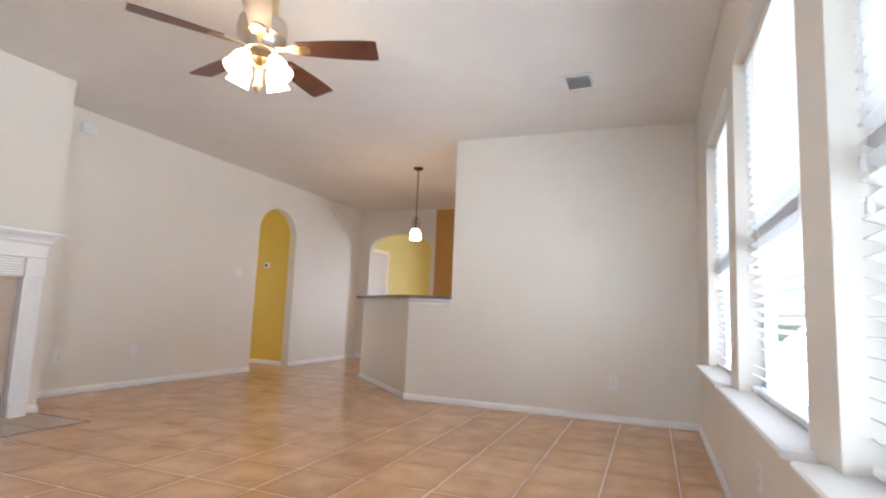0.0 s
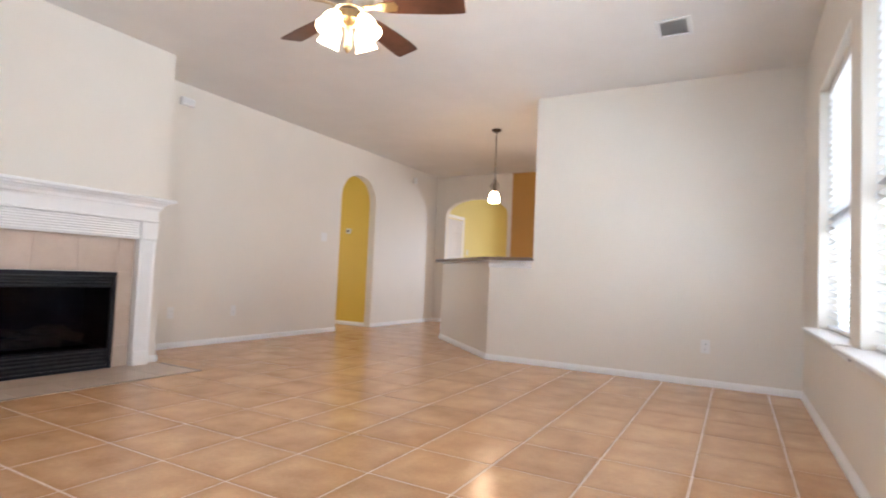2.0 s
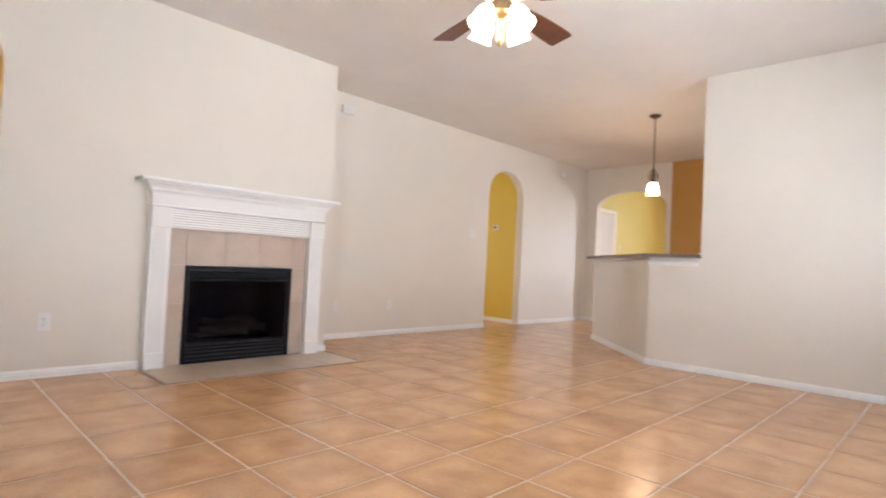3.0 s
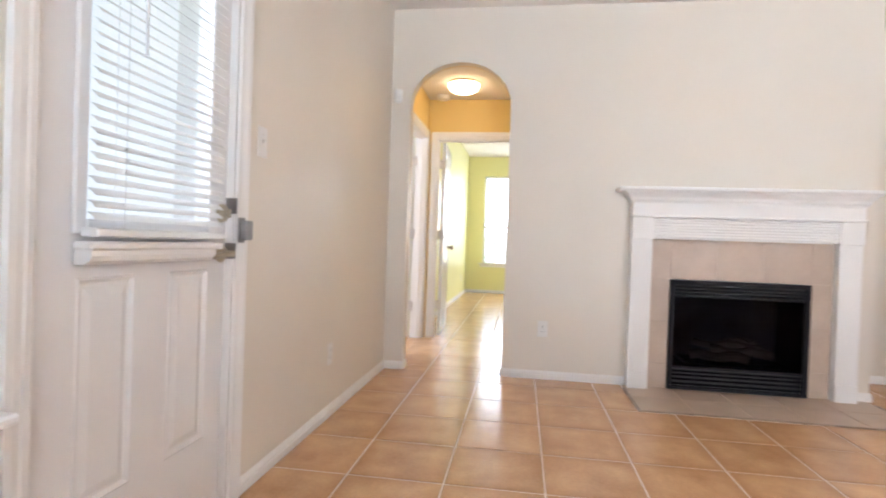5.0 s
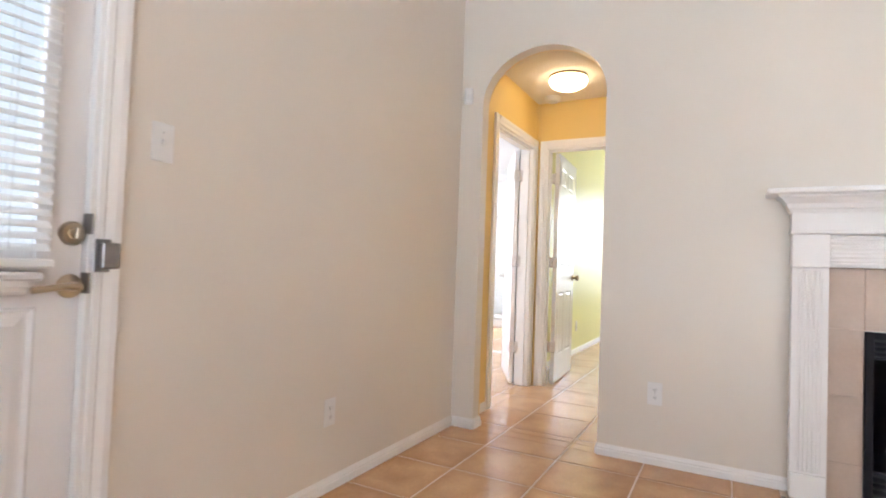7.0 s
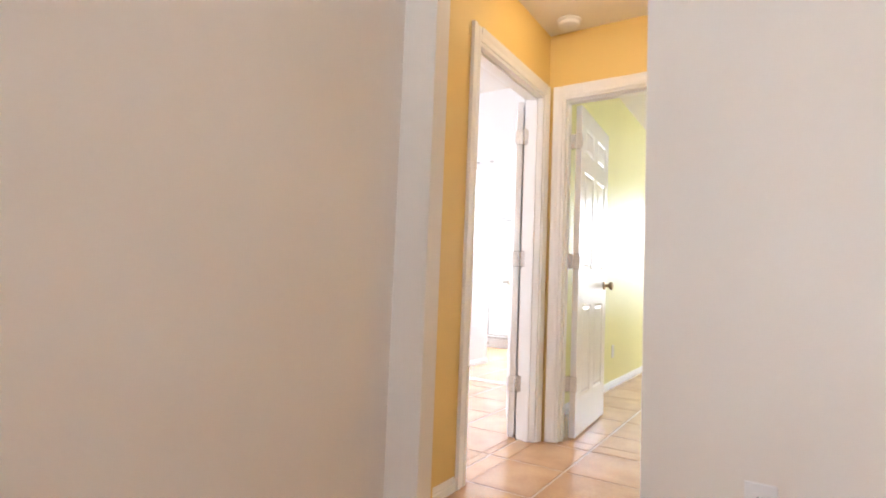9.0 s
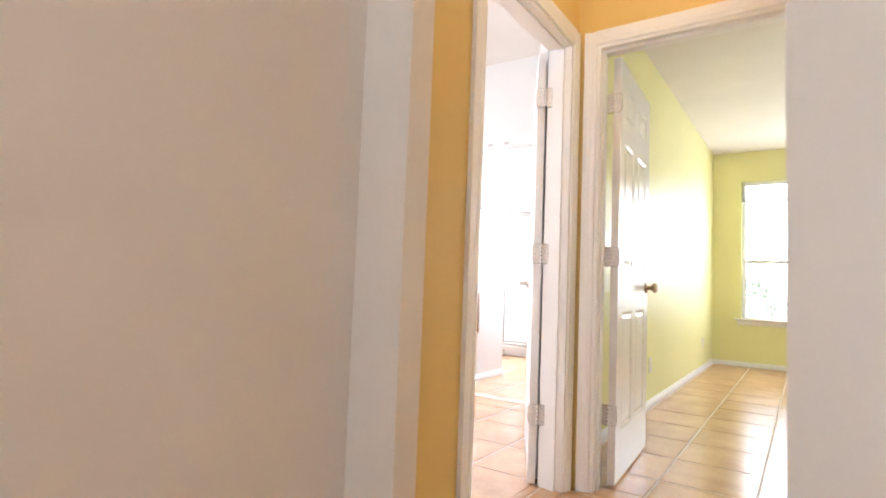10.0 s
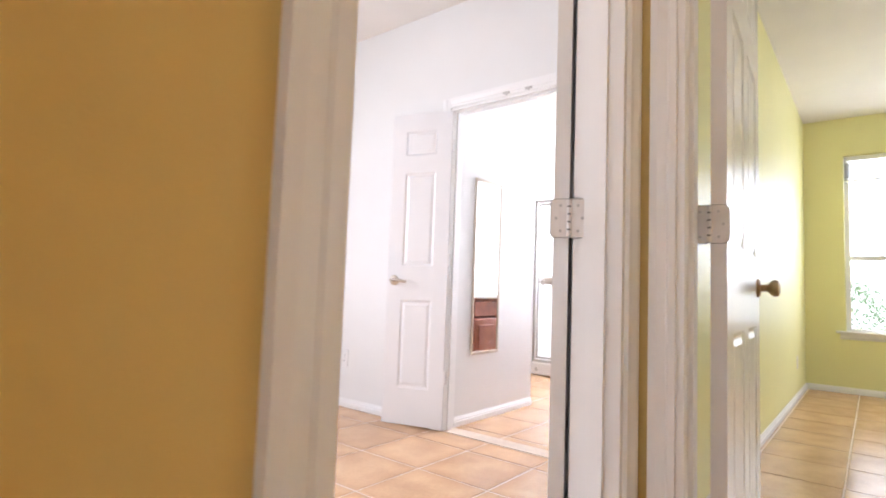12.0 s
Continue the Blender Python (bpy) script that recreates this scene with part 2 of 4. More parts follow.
def lathe(bm, prof, seg=24, m=None, cap=True):
    """Profile of (radius, z) turned about z."""
    rings = []
    for r, z in prof:
        rings.append([bm.verts.new((r * math.cos(2 * math.pi * i / seg), r * math.sin(2 * math.pi * i / seg), z)) for i in range(seg)])
    for a, b in zip(rings, rings[1:]):
        for i in range(seg):
            bm.faces.new((a[i], a[(i + 1) % seg], b[(i + 1) % seg], b[i]))
    if cap:
        bm.faces.new(rings[0][::-1])
        bm.faces.new(rings[-1])
    if m is not None:
        bmesh.ops.transform(bm, matrix=m, verts=[v for ring in rings for v in ring])
    return bm


def tube(bm, pts, r, seg=8):
    """A round rod along the points."""
    rings = []
    pts = [Vector(p) for p in pts]
    for i, p in enumerate(pts):
        d = (pts[min(i + 1, len(pts) - 1)] - pts[max(i - 1, 0)]).normalized()
        u = d.cross(Vector((0.31, 0.17, 0.93))).normalized()
        w = d.cross(u)
        rings.append([bm.verts.new(p + r * (u * math.cos(2 * math.pi * k / seg) + w * math.sin(2 * math.pi * k / seg))) for k in range(seg)])
    for a, b in zip(rings, rings[1:]):
        for k in range(seg):
            bm.faces.new((a[k], a[(k + 1) % seg], b[(k + 1) % seg], b[k]))
    bm.faces.new(rings[0][::-1])
    bm.faces.new(rings[-1])
    return bm


def empty(name, m=None):
    ob = new(name)
    ob.empty_display_size = 0.1
    if m is not None:
        ob.matrix_world = m
    return ob


H = 2.74      # ceiling
WX, WB = -4.40, -5.00   # fireplace wall, set-back wall
EX, NY, KY = 0.533, 5.67, 9.27


def wall(name, axis, p, q, a0, a1, mat, holes=(), h=H, z0=0.0):
    """A wall slab between p and q across its axis and from a0 to a1 along it; holes are (b0, b1, z0, z1, arch rise)."""
    bm = bmesh.new()
    def slab(u0, u1, v0, v1):
        if u1 - u0 > 1e-4 and v1 - v0 > 1e-4:
            prism(bm, [(u0, v0), (u1, v0), (u1, v1), (u0, v1)], axis, p, q)
    at = a0
    for b0, b1, s, t, rise in sorted(holes):
        slab(at, b0, z0, h)
        slab(b0, b1, z0, s)
        if rise:
            n = 24
            pts = [((b0 + b1) / 2 - (b1 - b0) / 2 * math.cos(math.pi * i / n), t + rise * math.sin(math.pi * i / n)) for i in range(n + 1)]
            for (u0, v0), (u1, v1) in zip(pts, pts[1:]):
                prism(bm, [(u0, v0), (u1, v1), (u1, h), (u0, h)], axis, p, q)
        else:
            slab(b0, b1, t, h)
        at = b1
    slab(at, a1, z0, h)
    ob = link(name, bm, mat)
    return tagged(ob, kind="structure")


def baseboard(axis, face, side, a0, a1, mat=M_TRIM, h=0.062):
    """Moulded skirting on a wall face; side is the way into the room."""
    t = 0.014 * side
    prof = [(face, 0.002), (face + t, 0.002), (face + t, h * 0.55), (face + t * 0.72, h * 0.60), (face + t * 0.80, h * 0.72), (face + t * 0.45, h * 0.88), (face + t * 0.3, h), (face, h)]
    bm = prism(bmesh.new(), prof, axis, a0, a1)
    return tagged(link("baseboard", bm, mat), kind="structure")


def frame_trim(name, axis, face, side, b0, b1, top, w=0.062, z0=0.003, mat=M_TRIM, w0=None, w1=None):
    """Stepped casing round an opening: two legs and a head."""
    bm = bmesh.new()
    s = side
    def prof(inner, outward, w=w):
        return [(inner, face), (inner, face + 0.010 * s), (inner + outward * w * 0.25, face + 0.013 * s), (inner + outward * w * 0.35, face + 0.010 * s),
                (inner + outward * w * 0.7, face + 0.017 * s), (inner + outward * w, face + 0.018 * s), (inner + outward * w, face)]
    for inner, o, ww in ((b0, -1, w0 or w), (b1, 1, w1 or w)):
        pts = prof(inner, o, ww)
        if axis == "x":       # wall face at x = face, opening along y
            prism(bm, [(v, u) for u, v in pts], "z", z0, top + w)
        else:
            prism(bm, pts, "z", z0, top + w)
    pts = prof(top, 1)
    if axis == "x":
        prism(bm, [(v, u) for u, v in pts], "y", b0, b1)
    else:
        prism(bm, [(v, u) for u, v in pts], "x", b0, b1)
    return tagged(link(name, bm, mat), kind="structure")

# ---- large structure ----
floor = tagged(link("floor", B(-11.4, 0.70, -3.7, 13.3, -0.12, -0.0008), M_GROUT), kind="structure")
tagged(link("ceiling", B(WX - 0.02, 0.70, -0.2, 13.3, H, H + 0.1), M_CEIL), kind="structure")
tagged(link("ceiling_kitchen_side", B(-5.2, WX - 0.02, 3.30, 13.3, H, H + 0.1), M_CEIL), kind="structure")

# living room shell
DX0, DX1 = -2.205, -1.400          # outside door opening
W4 = (-1.235, -0.085)
SILL, HEAD = 0.60, 2.23
wall("wall_south", "y", -0.15, 0.0, WX, 0.70, M_WALL, [(DX0, DX1, 0.0, 2.045, 0), (*W4, SILL, HEAD, 0)])
WINS = ((0.72, 1.93), (2.19, 3.40), (3.66, 4.80))
# the last hole, in the kitchen, is unseen and cut for its fill lamp
wall("wall_east", "x", EX, 0.70, -0.15, 13.3, M_WALL, [(a, b, SILL, HEAD, 0) for a, b in WINS] + [(6.9, 8.3, 0.8, 2.1, 0)])
AY0, AY1, ASP, ATOP = 0.150, 0.905, 2.02, 2.335
FC = 2.522                 # middle of the fireplace
FIRE = (FC - 0.423, FC + 0.423, 0.165, 0.658, 0)
wall("wall_west", "x", WX - 0.088, WX, 0.0, 3.38, M_WALL, [(AY0, AY1, 0.0, ASP, ATOP - ASP), FIRE])
wall("wall_west_hall_side", "x", WX - 0.10, WX - 0.088, -0.10, 3.30, M_YELLOW, [(AY0, AY1, 0.0, ASP, ATOP - ASP), FIRE])
wall("wall_chimney_return", "y", 3.30, 3.38, WB - 0.1, WX - 0.088, M_WALL)
BY0, BY1, BSP, BTOP = 6.48, 7.32, 1.97, 2.335
wall("wall_west_back", "x", WB - 0.12, WB, 3.38, KY, M_WALL, [(BY0, BY1, 0.0, BSP, BTOP - BSP)])
wall("wall_north", "y", NY, NY + 0.12, -1.775, EX, M_WALL)
# bar half wall: straight stretch and the stretch at 45 degrees
tagged(link("half_wall", prism(bmesh.new(), [(-1.775, NY), (-2.255, NY), (-3.525, 6.945), (-3.44, 7.03), (-2.205, NY + 0.12), (-1.775, NY + 0.12)], "z", 0.0, 1.035), M_WALL), kind="structure")
# kitchen end wall with a wide arch, the ochre part beside it
KA = (-4.78, -3.54, 2.01, 0.296)
wall("wall_kitchen_end", "y", KY, KY + 0.12, WB, -3.46, M_WALL, [(KA[0], KA[1], 0.0, KA[2], KA[3])])
wall("wall_kitchen_ochre", "y", KY, KY + 0.12, -3.46, EX, M_ORANGE)
# entry beyond the kitchen arch
wall("wall_entry_west", "x", WB - 0.12, WB, KY, 13.3, M_BUTTER, [(9.60, 10.40, 0.0, 2.04, 0)])
# unseen opening, added for the entry fill lamp
wall("wall_entry_north", "y", 13.2, 13.3, WB, EX, M_BUTTER, [(-2.45, -1.35, 0.3, 2.2, 0)])
# passage beyond the far arch
wall("wall_passage_north", "y", BY1 + 0.005, BY1 + 0.10, -7.6, WB - 0.12, M_LEMON)
wall("wall_passage_south", "y", BY0 - 0.4, BY0 - 0.3, -7.6, WB - 0.12, M_LEMON)
# unseen opening, added for the passage fill lamp
wall("wall_passage_end", "x", -7.7, -7.6, BY0 - 0.4, BY1 + 0.1, M_LEMON, [(6.4, 7.0, 0.7, 2.0, 0)])
tagged(link("ceiling_passage", B(-7.7, WB - 0.12, BY0 - 0.4, BY1 + 0.1, 2.44, 2.5), M_CEIL), kind="structure")

# hall behind the near arch
HX, HS, HN, HC = -5.82, 0.035, 1.35, 2.44
LX0, LX1 = -5.750, -4.932         # door into the white room
HY0, HY1 = 0.125, 0.925            # door into the lime bedroom
wall("wall_hall_south", "y", -0.04, HS, HX, WX - 0.10, M_YELLOW, [(LX0, LX1, 0.0, 2.045, 0)])
wall("wall_hall_south_back", "y", -0.08, -0.04, HX, WX - 0.10, M_WHITEWALL, [(LX0, LX1, 0.0, 2.045, 0)])
wall("wall_hall_west", "x", HX - 0.06, HX, -0.06, HN, M_YELLOW, [(HY0, HY1, 0.0, 2.045, 0)])
wall("wall_hall_west_back", "x", HX - 0.115, HX - 0.06, -0.09, 3.2, M_LIME, [(HY0, HY1, 0.0, 2.045, 0)])
wall("wall_hall_north", "y", HN, HN + 0.1, HX, WX - 0.10, M_YELLOW)
tagged(link("ceiling_hall", B(HX, WX - 0.10, -0.06, HN, HC, HC + 0.06), M_CEIL), kind="structure")

# lime bedroom
BX = -11.19
BW = (0.24, 1.50, 0.585, 2.355)
wall("wall_bedroom_south", "y", -0.125, -0.09, BX, HX - 0.06, M_LIME)
wall("wall_bedroom_west", "x", BX - 0.15, BX, -0.20, 3.3, M_LIME, [(BW[0], BW[1], BW[2], BW[3], 0)])
# the hole in this wall is added for the north fill lamp
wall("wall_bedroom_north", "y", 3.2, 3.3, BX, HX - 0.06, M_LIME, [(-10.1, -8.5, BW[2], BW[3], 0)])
tagged(link("ceiling_bedroom", B(BX - 0.15, HX, -0.20, 3.3, H, H + 0.1), M_CEIL), kind="structure")

# white room and the bath beyond it
MX, MY0, MY1 = -7.215, -1.640, -0.75
wall("wall_white_room_west", "x", MX - 0.11, MX, -3.6, -0.125, M_WHITEWALL, [(MY0, MY1, 0.0, 2.045, 0)])
# unseen opening, added for the white room's fill lamp
wall("wall_white_room_south", "y", -3.7, -3.6, MX, -3.2, M_WHITEWALL, [(-5.9, -4.3, 0.7, 2.2, 0)])
wall("wall_white_room_east", "x", -3.3, -3.2, -3.6, -0.115, M_WHITEWALL)
wall("wall_white_room_north", "y", -0.165, -0.125, MX, HX, M_WHITEWALL)
wall("wall_white_room_north_east", "y", -0.22, -0.115, WX - 0.10, -3.2, M_WHITEWALL)
tagged(link("ceiling_white_room", B(MX, -3.2, -3.7, -0.06, H, H + 0.1), M_CEIL), kind="structure")
wall("wall_bath_mirror_side", "y", -1.75, -1.640, -8.32, MX - 0.11, M_WHITEWALL)
wall("wall_bath_south", "y", -3.6, -3.5, -10.9, MX - 0.11, M_WHITEWALL)
# unseen opening, added for the bath's fill lamp
wall("wall_bath_west", "x", -10.9, -10.8, -3.6, -0.2, M_WHITEWALL, [(-1.6, -0.6, 1.0, 2.15, 0)])
wall("wall_bath_north", "y", -0.30, -0.205, -10.8, MX - 0.11, M_WHITEWALL)
wall("wall_bath_shower_side", "x", -9.80, -9.70, -3.5, -2.43, M_WHITEWALL)
wall("wall_bath_shower_back", "y", -2.53, -2.43, -10.8, -9.80, M_WHITEWALL)
tagged(link("ceiling_bath", B(-10.9, MX, -3.6, -0.2, H, H + 0.1), M_CEIL), kind="structure")

# skirting
for args in (("x", 0.0, 1, WX, DX0 - 0.065), ("x", 0.0, 1, DX1 + 0.065, EX), ("y", EX, -1, 0.0, NY), ("x", NY, -1, -2.25, EX),
             ("y", WX, 1, 0.014, AY0), ("y", WX, 1, AY1, FC - 0.738), ("y", WX, 1, FC + 0.738, 3.38), ("x", 3.38, 1, WB, WX + 0.014), ("y", WB, 1, 3.394, BY0), ("y", WB, 1, BY1, KY),
             ("x", KY, -1, WB, KA[0]), ("x", HS, 1, LX1 + 0.09, WX - 0.10), ("x", BY1 + 0.005, -1, -7.6, WB - 0.12),
             ("x", -0.09, 1, BX, HX - 0.12), ("y", BX, 1, -0.09, 3.2), ("y", MX, 1, -3.6, MY0 - 0.07), ("x", -1.640, 1, -8.32, MX - 0.115), ("x", AY0, 1, WX - 0.10, WX), ("x", AY1, -1, WX - 0.10, WX)):
    axis, face, side, a0, a1 = args
    baseboard(axis, face, side, a0, a1)
# skirting on the slanting half wall
bb = prism(bmesh.new(), [(0, 0.002), (0.014, 0.002), (0.014, 0.034), (0.010, 0.037), (0.011, 0.045), (0.005, 0.062), (0, 0.062)], "y", 0.0, math.hypot(1.27, 1.275))
ob = tagged(link("baseboard", bb, M_TRIM), kind="structure")
ob.matrix_world = pose(-2.255, NY, 0, 0, 0, 0) @ Matrix(((-0.7085, -0.7057, 0, 0), (-0.7057, 0.7085, 0, 0), (0, 0, 1, 0), (0, 0, 0, 1)))

# casings and jamb linings
frame_trim("trim_outside_door", "y", 0.0, 1, DX0, DX1, 2.045)
frame_trim("trim_white_room_door", "y", HS, 1, LX0, LX1, 2.045, w0=0.046, w1=0.077)
frame_trim("trim_white_room_door_back", "y", -0.08, -1, LX0, LX1, 2.045)
frame_trim("trim_bedroom_door", "x", HX, 1, HY0, HY1, 2.045, 0.062, w0=0.055)
frame_trim("trim_bath_door", "x", MX, 1, MY0, MY1, 2.045)
frame_trim("trim_entry_door", "x", WB, 1, 9.60, 10.40, 2.04)


def lining(name, axis, p, q, b0, b1, top, t=0.016):
    bm = bmesh.new()
    for u0, u1, v0, v1 in ((b0, b0 + t, 0.003, top), (b1 - t, b1, 0.003, top), (b0 + t, b1 - t, top - t, top)):
        prism(bm, [(u0, v0), (u1, v0), (u1, v1), (u0, v1)], axis, p, q)
    # door stop
    mid = (p + q) / 2
    for u0, u1, v0, v1 in ((b0 + t, b0 + t + 0.011, 0.003, top - t), (b1 - t - 0.011, b1 - t, 0.003, top - t), (b0 + t + 0.011, b1 - t - 0.011, top - t - 0.011, top - t)):
        prism(bm, [(u0, v0), (u1, v0), (u1, v1), (u0, v1)], axis, mid - 0.012, mid + 0.022)
    return tagged(link(name, bm, M_TRIM), kind="structure")


lining("jamb_outside_door", "y", -0.15, 0.0, DX0, DX1, 2.045)
lining("jamb_white_room_door", "y", -0.08, HS, LX0, LX1, 2.045)
lining("jamb_bedroom_door", "x", HX - 0.115, HX, HY0, HY1, 2.045)
lining("jamb_bath_door", "x", MX - 0.11, MX, MY0, MY1, 2.045)
tagged(link("door_threshold", B(DX0 + 0.016, DX1 - 0.016, -0.14, -0.005, 0.0, 0.02, bevel=0.004), M_BRONZE), kind="structure")
tagged(link("bath_threshold", B(MX - 0.11, MX, MY0, MY1, 0.0, 0.006), M_GROUT), kind="structure")

# ---- windows with blinds ----
def blind(width, top, bottom, pitch, slat, tilt, cords, parent_m, label, wand=False, thick=0.0025):
    """Venetian blind hung in local coordinates: x along, y into the room, z up; origin at the middle of the top."""
    th = empty("window_blind", parent_m)
    tagged(th, label, "blind", "venetian blinds")
    part("head_rail", B(-width / 2, width / 2, -0.025, 0.025, -0.045, 0.0, bevel=0.004), M_SLAT, th)
    bm = bmesh.new()
    n = 4
    sec = [(-slat / 2 + slat * i / n, 0.0018 * (1 - (2 * i / n - 1) ** 2)) for i in range(n + 1)]
    prism(bm, [(u, v) for u, v in sec] + [(u, v - thick) for u, v in sec[::-1]], "x", -width / 2 + 0.004, width / 2 - 0.004)
    first = None
    z = -0.07
    while z > bottom - top + 0.045:
        if first is None:
            first = part("slat", bm, M_SLAT, th)
            o = first
        else:
            o = new("slat", first.data)
            o.parent = th
        o.matrix_basis = pose(0, 0, z, tilt, 0, 0)
        z -= pitch
    part("bottom_rail", B(-width / 2, width / 2, -0.024, 0.024, bottom - top + 0.004, bottom - top + 0.026, bevel=0.004), M_SLAT, th)
    for cx in cords:
        for dy in (-slat / 2, slat / 2):
            part("ladder_cord", tube(bmesh.new(), [(cx, dy, -0.045), (cx, dy, bottom - top + 0.02)], 0.0012, 5), M_CORD, th)
    if wand:
        part("tilt_wand", tube(bmesh.new(), [(width * 0.27, 0.035, -0.04), (width * 0.27, 0.04, -0.55)], 0.004, 6), M_VINYL, th)
    else:
        for k, dz in ((0.0, -0.92), (0.02, -1.02)):
            part("pull_cord", tube(bmesh.new(), [(width / 2 - 0.07 - k, 0.034, -0.045), (width / 2 - 0.07 - k, 0.036, dz)], 0.0014, 5), M_CORD, th)
            part("cord_tassel", lathe(bmesh.new(), [(0.003, 0.0), (0.006, -0.008), (0.008, -0.032), (0.006, -0.036)], 8, pose(width / 2 - 0.07 - k, 0.036, dz)), M_PLATE, th)
    return th


def window(name, m, width, z0, z1, label, depth=0.15):
    """Single-hung vinyl window in local coordinates: x along, y into the room (0 at the wall face), z up from the floor."""
    th = empty(name, m)
    tagged(th, label, "window", kind="structure")
    w2 = width / 2
    f = 0.045
    yo = -depth + 0.01
    bm = bmesh.new()
    for a in ((-w2 + 0.002, -w2 + f, z0 + 0.002, z1 - 0.002), (w2 - f, w2 - 0.002, z0 + 0.002, z1 - 0.002), (-w2 + f, w2 - f, z1 - f, z1 - 0.002), (-w2 + f, w2 - f, z0 + 0.002, z0 + f)):
        box(bm, a[0], a[1], yo, yo + 0.05, a[2], a[3], bevel=0.003)
    part("window_frame", bm, M_VINYL, th)
    zm = z0 + (z1 - z0) * 0.42
    part("meeting_rail", B(-w2 + f, w2 - f, yo + 0.004, yo + 0.054, zm - 0.025, zm + 0.025, bevel=0.003), M_VINYL, th)
    for a, b in ((z0 + f, zm - 0.025), (zm + 0.025, z1 - f)):
        p = part("pane", B(-w2 + f, w2 - f, yo + 0.022, yo + 0.027, a, b), M_GLASS, th)
        p.visible_shadow = False
    return th


def sill(name, m, width, z):
    th = empty(name, m)
    tagged(th, "white painted wooden window stool with moulded apron", "window sill", kind="structure")
    bm = bmesh.new()
    pts = [(-0.10, z - 0.002), (0.075, z - 0.002), (0.083, z + 0.006), (0.083, z + 0.014), (0.077, z + 0.02), (-0.10, z + 0.02)]
    prism(bm, [p for p in pts], "x", -width / 2 + 0.001, width / 2 - 0.001)
    for s in (-1, 1):
        prism(bm, [(0.002, z - 0.002), (0.075, z - 0.002), (0.083, z + 0.006), (0.083, z + 0.014), (0.077, z + 0.02), (0.002, z + 0.02)], "x", s * width / 2, s * (width / 2 + 0.075))
    part("stool", bm, M_TRIM, th)
    ap = prism(bmesh.new(), [(0.0, z - 0.062), (0.010, z - 0.062), (0.016, z - 0.04), (0.013, z - 0.03), (0.020, z - 0.01), (0.022, z - 0.003), (0.0, z - 0.003)], "x", -width / 2 - 0.045, width / 2 + 0.045)
    part("apron", ap, M_TRIM, th)
    return th


east = lambda y: Matrix.Translation((EX, y, 0)) @ Matrix.Rotation(radians(90), 4, "Z")   # local y faces into the room
for i, (a, b) in enumerate(WINS):
    m = east((a + b) / 2)
    window(f"window_{i + 1}", m, b - a, SILL, HEAD, "white vinyl single-hung window set in a drywall return", 0.165)
    sill(f"window_sill_{i + 1}", m, b - a, SILL)
    blind(b - a - 0.02, HEAD, SILL + 0.024, 0.043, 0.05, 20, (-0.36, 0.36), m @ Matrix.Translation((0, -0.075, HEAD - 0.001)), "white faux-wood venetian blind hung in the window recess")
south = lambda x: Matrix.Translation((x, 0.0, 0))
xm, xw = (W4[0] + W4[1]) / 2, W4[1] - W4[0]
window("window_4", south(xm), xw, SILL, HEAD, "white vinyl single-hung window beside the patio door", 0.15)
sill("window_sill_4", south(xm), xw, SILL)
blind(xw - 0.02, HEAD, SILL + 0.024, 0.043, 0.05, 0, (-0.36, 0.36), south(xm) @ Matrix.Translation((0, -0.07, HEAD - 0.001)), "white faux-wood venetian blind beside the patio door")
west_in = lambda y: Matrix.Translation((BX, y, 0)) @ Matrix.Rotation(radians(-90), 4, "Z")
ym, yw = (BW[0] + BW[1]) / 2, BW[1] - BW[0]
window("window_5", west_in(ym), yw, BW[2], BW[3], "white vinyl single-hung bedroom window in lime wall", 0.15)
sill("window_sill_5", west_in(ym), yw, BW[2])
blind(yw - 0.02, BW[3], BW[3] - 0.26, 0.012, 0.05, 0, (), west_in(ym) @ Matrix.Translation((0, -0.07, BW[3] - 0.001)), "white venetian blind raised to the head of the bedroom window")
# unseen window, added in front of the north fill lamp
window("window_6", Matrix.Translation((-9.3, 3.2, 0)) @ Matrix.Rotation(radians(180), 4, "Z"), 1.6, BW[2], BW[3], "white vinyl bedroom window, unseen, added to let fill light in", 0.1)

# ---- doors ----
def knob(parent, x, y, z, side, mat):
    """Round door knob with rosette; side is the way it points along y."""
    m = Matrix.Translation((x, y, z)) @ Matrix.Rotation(radians(-90 * side), 4, "X")
    k = part("door_knob", lathe(bmesh.new(), [(0.031, 0.0), (0.031, 0.004), (0.026, 0.009), (0.012, 0.011), (0.011, 0.028), (0.016, 0.034), (0.026, 0.043), (0.0285, 0.052), (0.025, 0.061), (0.014, 0.066), (0.004, 0.067)], 24, m), mat, parent, smooth=True)
    return k


def lever(parent, x, y, z, side, toward, mat):
    m = Matrix.Translation((x, y, z)) @ Matrix.Rotation(radians(-90 * side), 4, "X")
    bm = lathe(bmesh.new(), [(0.032, 0.0), (0.032, 0.005), (0.026, 0.011), (0.013, 0.013), (0.011, 0.045), (0.012, 0.05)], 24, m)
    yy = y + side * 0.045
    tube(bm, [(x, yy, z), (x + toward * 0.03, yy + side * 0.004, z + 0.002), (x + toward * 0.07, yy + side * 0.002, z - 0.003), (x + toward * 0.105, yy - side * 0.004, z - 0.008)], 0.009, 10)
    return part("lever_handle", bm, mat, parent, smooth=True)


